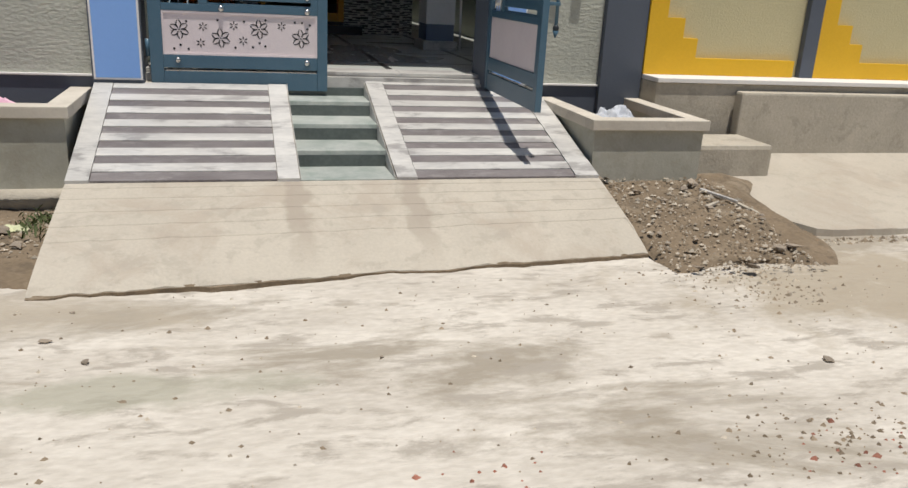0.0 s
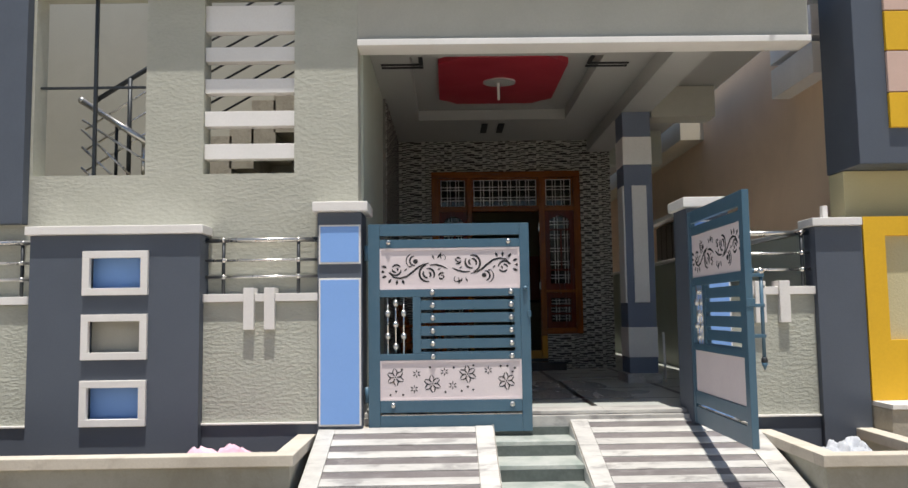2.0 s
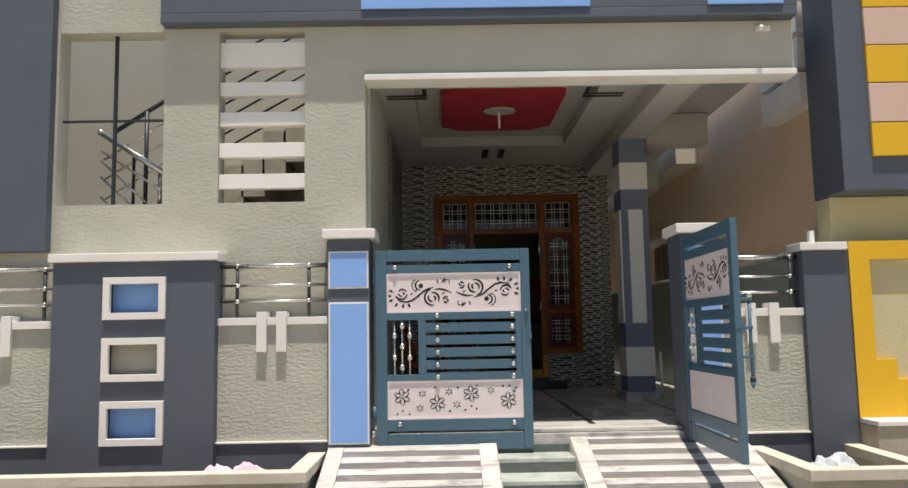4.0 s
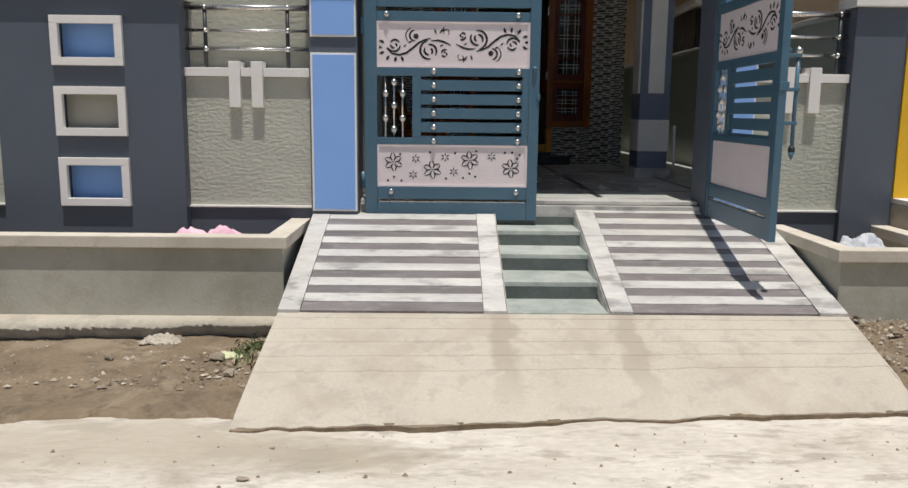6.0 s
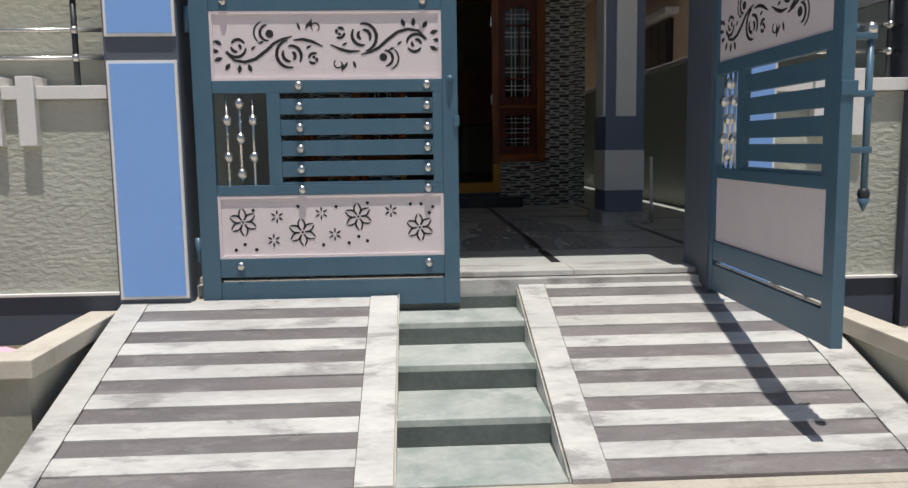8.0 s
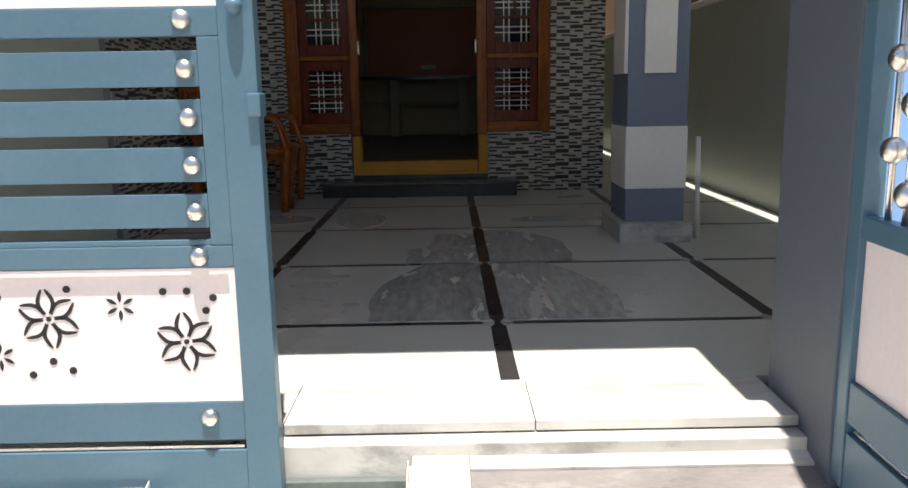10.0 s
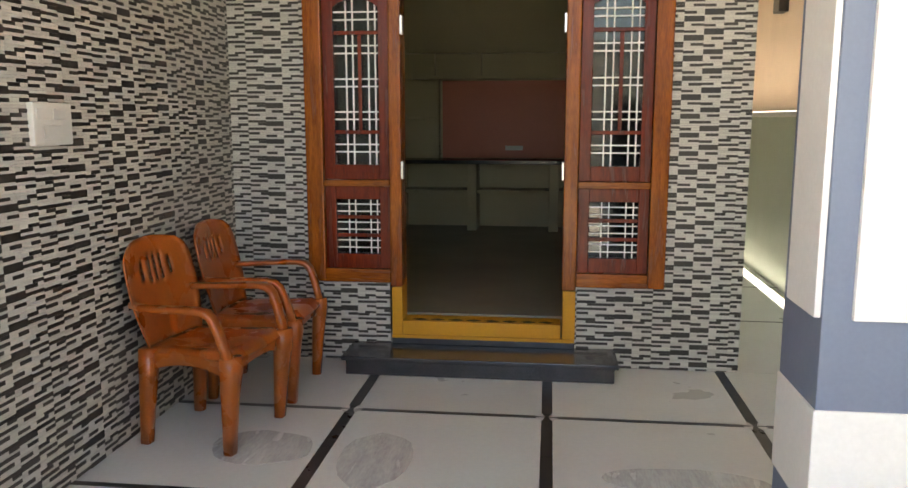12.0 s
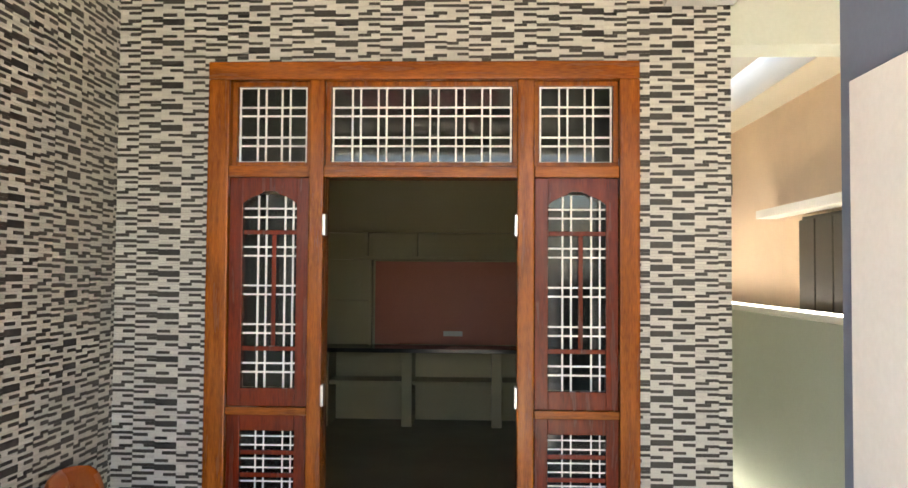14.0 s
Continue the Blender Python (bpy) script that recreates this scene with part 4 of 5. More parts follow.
def scroll_shapes():
    """Curling vine of the upper sheet: one half, and the same turned half round its middle."""
    half = []

    def spiral(u, v, r, a0, turns=1.6, w=0.0145):
        n = int(26 * turns)
        pts = []
        for i in range(n + 1):
            f = i / n
            a, rr = radians(a0) + 2 * math.pi * turns * f, r * (1 - 0.78 * f)
            pts.append((u + rr * math.cos(a), -v + rr * math.sin(a)))
        for lo, hi in ((0.0, 0.28), (0.33, 0.55), (0.60, 0.78), (0.83, 1.0)):
            seg = pts[int(lo * n):int(hi * n) + 1]
            if len(seg) > 2:
                half.append(stroke(seg, w))
    spiral(0.125, 0.165, 0.052, 200)
    spiral(0.376, 0.205, 0.072, 100, 1.9, 0.0165)
    spiral(0.486, 0.225, 0.030, 60, 1.2)
    # vine from the left curl to the middle
    half.append(stroke([(0.07, -0.19), (0.11, -0.228), (0.16, -0.236), (0.21, -0.222), (0.26, -0.185), (0.30, -0.15), (0.34, -0.13), (0.385, -0.118)], 0.016))
    half.append(stroke([(0.39, -0.135), (0.44, -0.132), (0.48, -0.142), (0.53, -0.165)], 0.016))
    for u, v, a in ((0.055, 0.155, 150), (0.04, 0.185, 175), (0.055, 0.215, 200), (0.09, 0.24, 235), (0.135, 0.247, 265), (0.175, 0.245, 290), (0.02, 0.15, 140)):
        half.append([lens(u, -v, 0.042, 0.021, radians(a))])
    for u, v, a in ((0.225, 0.15, 20), (0.19, 0.18, 40), (0.45, 0.175, 30)):
        half.append([lens(u, -v, 0.03, 0.012, radians(a))])
    half.append([disc(0.280, -0.105, 0.019, 14)])
    half.append(stroke(arc(0.272, -0.10, 0.037, 0.037, 95, 275, 12), 0.014))
    half.append(stroke(arc(0.262, -0.10, 0.055, 0.055, 110, 230, 12), 0.009))
    for u, v, a in ((0.425, 0.09, 110), (0.45, 0.085, 60), (0.47, 0.075, 75)):
        half.append([lens(u, -v, 0.04, 0.013, radians(a))])
    half.append(stroke(arc(0.495, -0.075, 0.022, 0.016, -60, 230, 12), 0.007))
    cu, cv = 0.5485, -0.1615
    return half + [[[(2 * cu - u, 2 * cv - v) for u, v in s] for s in g] for g in half]


def flat_shapes(bm, shapes, u0, z0, y0, y1):
    for s in shapes:
        a = [bm.verts.new((u0 + u, y0, z0 + v)) for u, v in s]
        b = [bm.verts.new((u0 + u, y1, z0 + v)) for u, v in s]
        bm.faces.new(a)
        for i in range(len(s)):
            j = (i + 1) % len(s)
            bm.faces.new((a[i], b[i], b[j], a[j]))
    bmesh.ops.recalc_face_normals(bm, faces=bm.faces)


def build_leaf(label):
    """Built along x from the hinge at the origin, street face at y = 0."""
    g = thing("gate_leaf", (0, 0, 0), label, "gate", "gate leaves")
    Y0, Y1 = 0.0, 0.045
    b = 0.003
    pbox("stile", TEAL, g, 0.0, 0.09, Y0, Y1, LEAF_Z0, LEAF_Z1, b)
    pbox("stile", TEAL, g, 1.187, LEAF_W, Y0, Y1, LEAF_Z0, LEAF_Z1, b)
    for z0, z1 in ((2.182, 2.275), (2.086, 2.152), (1.702, 1.761), (1.213, 1.262), (0.812, 0.904), (LEAF_Z0, 0.788)):
        pbox("rail", TEAL, g, 0.0905, 1.1865, Y0 + 0.004, Y1 - 0.004, z0, z1, b)
    pbox("muntin", TEAL, g, 1.140, 1.1865, Y0 + 0.004, Y1 - 0.004, 1.2625, 1.7015, b)
    pbox("muntin", TEAL, g, 0.345, 0.408, Y0 + 0.004, Y1 - 0.004, 1.2625, 1.7015, b)
    slots = [1.687, 1.587, 1.487, 1.387, 1.288]
    zs = [1.7015] + slots
    for i, z in enumerate(slots):
        lo = (slots[i + 1] + 0.013) if i + 1 < len(slots) else 1.2625
        pbox("slat", TEAL, g, 0.4085, 1.1395, Y0 + 0.006, Y1 - 0.01, lo, z - 0.013, 0.002)
    # back plate behind the slots of the street side
    for z0, z1, shapes, nm in ((1.762, 2.085, scroll_shapes(), "upper"), (0.905, 1.212, flower_shapes(), "lower")):
        sh = pbox("sheet", SHEET, g, 0.0905, 1.1865, 0.015, 0.03, z0, z1, 0.002, "pinkish white pressed sheet")
        bm = bmesh.new()
        rim = 0.014
        for x0, x1, a, c in ((0.0905, 1.1865, z0, z0 + rim), (0.0905, 1.1865, z1 - rim, z1), (0.0905, 0.1045, z0 + rim, z1 - rim), (1.1725, 1.1865, z0 + rim, z1 - rim)):
            box(bm, x0, x1, 0.006, 0.016, a, c)
        part("sheet_rim", bm, SHEET, sh)
        # Flat black shapes on the solid sheet stand in for the dark behind openwork.
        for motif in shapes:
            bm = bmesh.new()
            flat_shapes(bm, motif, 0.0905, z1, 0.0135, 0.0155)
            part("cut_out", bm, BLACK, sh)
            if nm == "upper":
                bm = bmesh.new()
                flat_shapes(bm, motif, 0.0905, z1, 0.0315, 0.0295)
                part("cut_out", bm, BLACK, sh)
    # picket with beads
    for i, u in enumerate((0.150, 0.212, 0.274)):
        bm = bmesh.new()
        rod(bm, (u, 0.022, 1.262), (u, 0.022, 1.702), 0.007, 8)
        p = part("picket", bm, STEEL, g, smooth=True)
        for z in ((1.655, 1.49, 1.32) if i == 1 else (1.575, 1.40)):
            bm = bmesh.new()
            ball(bm, (u, 0.022, z), 0.025, 1, 1, 1.1)
            part("bead", bm, STEEL, p, smooth=True)
    # round studs
    for u, z in [(0.16, 2.13), (1.10, 2.13), (0.19, 0.868), (1.11, 0.868)] + [(0.50, z) for z in (1.735, 1.636, 1.536, 1.436, 1.336, 1.238)] + [(1.113, z) for z in (1.735, 1.636, 1.536, 1.436, 1.336, 1.238)]:
        bm = bmesh.new()
        ball(bm, (u, 0.0, z), 0.021, 1, 0.7, 1)
        part("stud", bm, STEEL, g, smooth=True)
    pbox("bottom_bar", STEEL, g, 0.10, 1.18, 0.012, 0.03, 0.789, 0.797, 0.001, "bright strip along the bottom rail")
    for z in (0.95, 2.05):
        bm = bmesh.new()
        rod(bm, (-0.014, 0.02, z - 0.06), (-0.014, 0.02, z + 0.06), 0.016)
        part("hinge", bm, TEAL, g, smooth=True)
    # latch on the free stile
    pbox("latch_plate", TEAL, g, 1.240, 1.268, -0.012, 0.046, 1.535, 1.585, 0.004)
    bm = bmesh.new()
    ball(bm, (1.225, -0.01, 1.76), 0.018)
    part("latch_knob", bm, TEAL, g, smooth=True)
    return g


leaf = build_leaf("closed teal steel gate leaf with white openwork sheets")
leaf.matrix_basis = pose(0.004, -0.012, 0)
for o in leaf.children:
    o.matrix_parent_inverse = Matrix()
open_leaf = copy_thing(leaf, pose(2.552, -0.008, 0.055, 0, 0, -91.0) @ Matrix.Diagonal((1, -1, 1, 1)))
open_leaf["label"] = "teal steel gate leaf standing open over the ramp"


# drop bolt carried by the open leaf (local axes: x along the leaf, y through it)
def drop_bolt(g):
    def local(name, bm, material, label=""):
        ob = new(name, mesh_of(name, bm, material, True))
        ob.parent = g
        if label:
            ob["label"] = label
        return ob
    bm = bmesh.new()
    rod(bm, (1.238, -0.062, 1.18), (1.238, -0.062, 1.745), 0.012)
    rod(bm, (1.238, -0.062, 1.14), (1.238, -0.062, 1.185), 0.003, 10, 0.022)
    bar = local("drop_bolt", bm, TEAL, "dark drop bolt with knobs")
    for z in (1.755, 1.20):
        bm = bmesh.new()
        ball(bm, (1.238, -0.062, z), 0.021, 1, 1, 1.2)
        k = new("knob", mesh_of("knob", bm, STEEL if z > 1.5 else IRON, True))
        k.parent = bar
    bm = bmesh.new()
    rod(bm, (1.238, -0.062, 1.66), (1.20, -0.09, 1.66), 0.009)
    k = new("bolt_lever", mesh_of("bolt_lever", bm, STEEL, True))
    k.parent = bar
    for z in (1.34, 1.53, 1.72):
        bm = bmesh.new()
        box(bm, 1.222, 1.254, -0.076, 0.004, z, z + 0.022, 0.002)
        local("bracket", bm, TEAL)


drop_bolt(open_leaf)

# ---- porch floor ----
def porch_floor():
    f = thing("floor", (1.8, 2.4, 0.78), "grey polished floor slabs divided by black stone strips", "floor")
    f["kind"] = "structure"
    xs = [-0.06, 0.866, 1.822, 2.785, 3.738]
    ys = [0.385, 0.945, 1.909, 2.883, 3.802, 4.617]
    wx, wy = 0.026, 0.016
    for i in range(4):
        x0 = xs[i] + (wx if i else 0)
        x1 = xs[i + 1] - (wx if i < 3 else 0)
        for j in range(5):
            y0 = ys[j] + (wy if j else 0)
            y1 = ys[j + 1] - (wy if j < 4 else 0)
            pbox("floor_slab", TILE, f, x0 + 0.001, x1 - 0.001, y0 + 0.001, y1 - 0.001, 0.775, H, 0.0015)
    for j in range(5):
        pbox("floor_slab", TILE, f, 2.886, 3.738, 4.62 + 1.2 * j, 4.60 + 1.2 * (j + 1), 0.775, H, 0.0015)
        if j:
            pbox("black_strip", STRIP, f, 2.886, 3.738, 4.601 + 1.2 * j, 4.619 + 1.2 * j, 0.775, H + 0.001, 0.0)
    for i in (1, 2, 3):
        for j in range(5):
            y0 = ys[j] + (0.035 if j else 0)
            y1 = ys[j + 1] - (0.035 if j < 4 else 0)
            n = 2
            for k in range(n):
                a, b = y0 + (y1 - y0) * k / n, y0 + (y1 - y0) * (k + 1) / n
                pbox("black_strip", STRIP, f, xs[i] - wx, xs[i] + wx, a + 0.0005, b - 0.0005, 0.775, H + 0.0005, 0.001)
    for j in (1, 2, 3, 4):
        for i in range(4):
            x0 = xs[i] + (0.05 if i else 0)
            x1 = xs[i + 1] - (0.05 if i < 3 else 0)
            pbox("black_strip", STRIP, f, x0, x1, ys[j] - wy, ys[j] + wy, 0.775, H + 0.0005, 0.001)
    for i in (1, 2, 3):
        for j in (1, 2, 3, 4):
            x, y = xs[i], ys[j]
            bm = bmesh.new()
            prism(bm, [(x - 0.05, y - 0.035), (x + 0.05, y - 0.035), (x + 0.05, y + 0.035), (x - 0.05, y + 0.035)], "z", 0.775, H - 0.001)
            part("node_base", bm, STRIP, f)
            for sx in (-1, 1):
                for sy in (-1, 1):
                    bm = bmesh.new()
                    prism(bm, [(x + sx * 0.010, y + sy * 0.006), (x + sx * 0.055, y + sy * 0.010), (x + sx * 0.022, y + sy * 0.045)], "z", H - 0.004, H + 0.0015)
                    part("node_inlay", bm, MARBLE, f, "white triangular inlay")
    # round-headed pieces of streaky marble let into the slabs
    cx = xs[2]

    def dome(y0, y1, w, side, k):
        pts = [(cx + side * (wx + 0.001), y0)]
        for i in range(15):
            s = i / 14
            if k < 2:       # shoulders run on to the cross strip
                u = 0.96 + 0.06 * math.sin(math.pi * min(1.0, s * 1.4)) - 0.40 * s ** 3.4
            elif k == 3:    # round head
                u = (0.90 + 0.10 * math.sin(math.pi * s)) * math.sqrt(max(0.0, 1 - (max(0.0, s - 0.25) / 0.75) ** 2.4))
            else:           # broken outline
                u = 1.0 - 0.28 * min(1.0, max(0.0, s - 0.42) * 9) - 0.3 * max(0.0, s - 0.6)
            u *= 1 + 0.05 * noise.noise(Vector((s * 4, k * 3.0, 7)))
            pts.append((cx + side * (wx + 0.001 + w * u), y0 + (y1 - y0) * s))
        pts.append((cx + side * (wx + 0.001), y1 - 0.0005))
        bm = bmesh.new()
        prism(bm, pts, "z", H - 0.006, H + 0.0025)
        part("marble_inlay", bm, SWIRL, f, "grey streaky marble inlay")
    dome(0.975, 1.893, 0.44, -1, 0)
    dome(0.975, 1.893, 0.45, 1, 1)
    dome(1.925, 2.68, 0.34, -1, 2)
    dome(1.925, 2.80, 0.42, 1, 3)
    for x0, x1, y0, y1 in ((0.93, 1.28, 2.92, 3.55), (2.0, 2.74, 3.05, 3.30), (2.95, 3.5, 1.05, 1.4), (0.1, 0.5, 1.7, 1.88), (0.34, 0.84, 3.10, 3.50)):
        bm = bmesh.new()
        pts = []
        for i in range(18):
            a = 2 * math.pi * i / 18
            r = 1 + 0.12 * noise.noise(Vector((x0 * 5, i * 0.7, 1)))
            pts.append(((x0 + x1) / 2 + (x1 - x0) / 2 * r * math.cos(a) * 0.9, (y0 + y1) / 2 + (y1 - y0) / 2 * r * math.sin(a) * 0.9))
        prism(bm, pts, "z", H - 0.006, H + 0.0022)
        part("marble_inlay", bm, STREAK, f, "grey streaky slab piece")


porch_floor()

# ---- entrance door with side windows ----
def grille(parent, x0, x1, z0, z1, vx, hz, y=DY + 0.05, r=0.0042):
    for x in vx:
        bm = bmesh.new()
        box(bm, x - r, x + r, y - 0.004, y + 0.004, z0, z1)
        part("grille_bar", bm, WHITE, parent)
    for z in hz:
        bm = bmesh.new()
        box(bm, x0, x1, y - 0.007, y + 0.001, z - r, z + r)
        part("grille_bar", bm, WHITE, parent)


def glass_mat():
    m = bpy.data.materials.new("dark_glass")
    m.use_nodes = True
    b = m.node_tree.nodes["Principled BSDF"]
    b.inputs["Base Color"].default_value = (0.07, 0.072, 0.065, 1)
    b.inputs["Roughness"].default_value = 0.04
    b.inputs["Transmission Weight"].default_value = 0.85
    b.inputs["IOR"].default_value = 1.45
    b.inputs["Specular IOR Level"].default_value = 0.12
    return m


GLASS = glass_mat()


def entrance():
    d = thing("entrance_door", (1.44, DY, 0.96), "polished teak entrance door frame with grilled side windows, standing open", "door")
    y0, y1 = DY - 0.035, DY + 0.12
    fx = [0.423, 0.525, 0.908, 0.978, 1.892, 1.972, 2.366, 2.460]
    pbox("head", WOODH, d, 0.423, 2.46, y0, y1, 3.410, 3.495, 0.008)
    for a, b in ((0, 1), (6, 7)):
        pbox("outer_jamb", WOOD, d, fx[a], fx[b], y0, y1, 1.267, 3.409, 0.008)
    for a, b in ((2, 3), (4, 5)):
        pbox("door_post", WOOD, d, fx[a], fx[b], y0 + 0.004, y1, 1.245, 3.409, 0.008)
    pbox("lintel", WOODH, d, fx[3], fx[4], y0 + 0.006, y1, 2.945, 3.0, 0.006)
    for a, b in ((1, 2), (5, 6)):
        pbox("lintel", WOODH, d, fx[a], fx[b], y0 + 0.006, y1, 2.945, 3.0, 0.006)
        pbox("bottom_rail", WOODH, d, fx[a], fx[b], y0 + 0.002, y1, 1.267, 1.345, 0.006)
        pbox("middle_rail", WOODH, d, fx[a], fx[b], y0 + 0.006, y1, 1.825, 1.862, 0.005)
    # yellow painted foot of the frame
    for a, b in ((2, 3), (4, 5)):
        pbox("post_foot", SILLY, d, fx[a] + 0.008, fx[b] + (0.0), y0 + 0.002, y1, 0.962, 1.243, 0.004, "yellow painted foot")
    pbox("sill", SILLY, d, fx[3] + 0.001, fx[4] - 0.001, y0 + 0.002, y1, 0.962, 1.045, 0.004, "yellow painted sill")
    pbox("sill_face", SILLY, d, fx[2] + 0.008, fx[5], y0 + 0.002, DY - 0.003, 0.940, 0.961, 0.002, "yellow painted sill edge")
    for i in range(8):
        bm = bmesh.new()
        x = 1.03 + i * 0.105
        prism(bm, [(x, DY + 0.01), (x + 0.045, DY - 0.012), (x + 0.09, DY + 0.01), (x + 0.045, DY + 0.032)], "z", 1.044, 1.0475)
        part("sill_motif", bm, BLACK, d)
    # transom lights
    for x0, x1, n in ((fx[1], fx[2], 2), (fx[3], fx[4], 6), (fx[5], fx[6], 2)):
        w = tagged_part_window(d, x0, x1, 3.001, 3.409)
        vx = [x0 + 0.03]
        step = (x1 - x0 - 0.06) / (n + (0.75 if n == 2 else 0.85))
        for k in range(n):
            c = x0 + 0.03 + step * (k + 1.0)
            vx += [c - 0.032, c + 0.008]
        vx.append(x1 - 0.03)
        grille(w, x0 + 0.025, x1 - 0.025, 3.02, 3.39, [v for v in vx if v < x1 - 0.02], [3.385, 3.290, 3.248, 3.145, 3.103, 3.024])
    for x0, x1 in ((fx[1], fx[2]), (fx[5], fx[6])):
        shutter(d, x0, x1, 1.863, 2.944, True)
        shutter(d, x0, x1, 1.346, 1.824, False)
    # brass bolts on the posts
    for x in (fx[3] + 0.006, fx[4] - 0.006):
        for z in (2.72, 1.92):
            bm = bmesh.new()
            box(bm, x - 0.007, x + 0.007, y0 - 0.004, y0 + 0.05, z - 0.05, z + 0.05, 0.003)
            part("bolt_plate", bm, STEEL, d, "worn bright metal plate")
    return d


def tagged_part_window(d, x0, x1, z0, z1):
    bm = bmesh.new()
    t = 0.022
    y0, y1 = DY + 0.02, DY + 0.07
    box(bm, x0, x1, y0, y1, z0, z0 + t, 0.003)
    box(bm, x0, x1, y0, y1, z1 - t, z1, 0.003)
    box(bm, x0, x0 + t, y0, y1, z0 + t, z1 - t, 0.003)
    box(bm, x1 - t, x1, y0, y1, z0 + t, z1 - t, 0.003)
    w = part("transom_window", bm, WOOD, d)
    bm = bmesh.new()
    box(bm, x0 + t, x1 - t, DY + 0.064, DY + 0.068, z0 + t, z1 - t)
    g = part("pane", bm, GLASS, w, "dark glass")
    g.visible_shadow = False
    return w


def shutter(d, x0, x1, z0, z1, arched):
    y0, y1 = DY - 0.008, DY + 0.04
    ix0, ix1, iz0, iz1 = x0 + 0.065, x1 - 0.06, z0 + 0.085, z1 - 0.075
    bm = bmesh.new()
    box(bm, x0 + 0.002, ix0, y0, y1, z0, z1, 0.004)
    box(bm, ix1, x1 - 0.002, y0, y1, z0, z1, 0.004)
    box(bm, ix0, ix1, y0, y1, z0, iz0, 0.004)
    if arched:
        n = 10
        pts = [(ix0, z1), (ix0, iz1 - 0.05)]
        for i in range(n + 1):
            f = i / n
            bow = 0.05 * math.sin(math.pi * f) ** 0.7 + (0.012 if 0.35 < f < 0.65 else 0)
            pts.append((ix0 + (ix1 - ix0) * f, iz1 - 0.05 + bow))
        pts += [(ix1, z1)]
        prism(bm, pts, "y", y0, y1)
    else:
        box(bm, ix0, ix1, y0, y1, iz1, z1, 0.004)
    s = part("shutter", bm, WOODR, d, "dark red stained shutter with grille")
    w = ix1 - ix0
    vx = [ix0 + w * k for k in (0.26, 0.41, 0.76, 0.91)]
    hz = []
    mods = 5 if arched else 3
    hm = (iz1 - iz0) / mods
    for k in range(mods):
        c = iz0 + hm * (k + 0.5)
        hz += [c - 0.02, c + 0.022]
        if k and (k in (1, mods - 1) or not arched):
            bm = bmesh.new()
            box(bm, ix0, ix1, DY + 0.012, DY + 0.036, iz0 + hm * k - 0.011, iz0 + hm * k + 0.011, 0.003)
            part("cross_bar", bm, WOODR, s)
    if arched:
        bm = bmesh.new()
        box(bm, ix0 + w * 0.53, ix0 + w * 0.61, DY + 0.012, DY + 0.034, iz0 + hm + 0.012, iz0 + hm * (mods - 1) - 0.012, 0.003)
        part("cross_bar", bm, WOODR, s)
    grille(s, ix0, ix1, iz0, iz1 - 0.005, vx, hz, DY + 0.03, 0.0042 if arched else 0.0032)
    bm = bmesh.new()
    box(bm, ix0 - 0.003, ix1 + 0.003, DY + 0.042, DY + 0.046, iz0, iz1)
    g = part("pane", bm, GLASS, s, "dark glass")
    g.visible_shadow = False


entrance()


def door_step():
    s = thing("door_step", (1.44, 4.46, H), "polished black granite doorstep before the entrance", "step")
    pbox("body", BLACKG, s, 0.70, 2.18, 4.33, 4.618, H, H + 0.085, 0.003)
    pbox("upstand", BLACKG, s, 0.915, 1.972, 4.588, 4.617, H + 0.111, 0.939, 0.002)
    pbox("top_slab", BLACKG, s, 0.68, 2.20, 4.30, 4.618, H + 0.086, H + 0.11, 0.005)


door_step()


def switch_box():
    s = thing("switch_box", (-0.02, 2.89, 2.19), "off-white switch plate on the mosaic wall", "switch")
    pbox("plate", PLASTICW, s, -0.028, -0.002, 2.785, 3.017, 2.112, 2.268, 0.006)
    pbox("rocker", PLASTICW, s, -0.002, 0.003, 2.80, 2.88, 2.205, 2.245, 0.002)
    pbox("rocker", PLASTICW, s, -0.002, 0.003, 2.90, 2.98, 2.205, 2.245, 0.002)
    pbox("socket_face", PLASTICW, s, -0.002, 0.002, 2.84, 2.945, 2.135, 2.185, 0.002)


switch_box()

# ---- plastic armchairs ----
def moulded(bm, path, widths, thicks, across):
    """A rounded strip of moulded plastic along a path; wide along one axis."""
    rows = []
    for i, p in enumerate(path):
        a, b = Vector(path[max(0, i - 1)]), Vector(path[min(len(path) - 1, i + 1)])
        d = (b - a).normalized()
        n = d.cross(across).normalized()
        ring = []
        for k in range(12):
            t = 2 * math.pi * k / 12
            c, s = math.cos(t), math.sin(t)
            ring.append(bm.verts.new(Vector(p) + across * widths[i] * math.copysign(abs(c) ** 0.55, c) + n * thicks[i] * math.copysign(abs(s) ** 0.55, s)))
        rows.append(ring)
    for a, b in zip(rows, rows[1:]):
        for k in range(12):
            bm.faces.new((a[k], a[(k + 1) % 12], b[(k + 1) % 12], b[k]))
    bm.faces.new(rows[0][::-1]), bm.faces.new(rows[-1])
    bmesh.ops.recalc_face_normals(bm, faces=bm.faces)


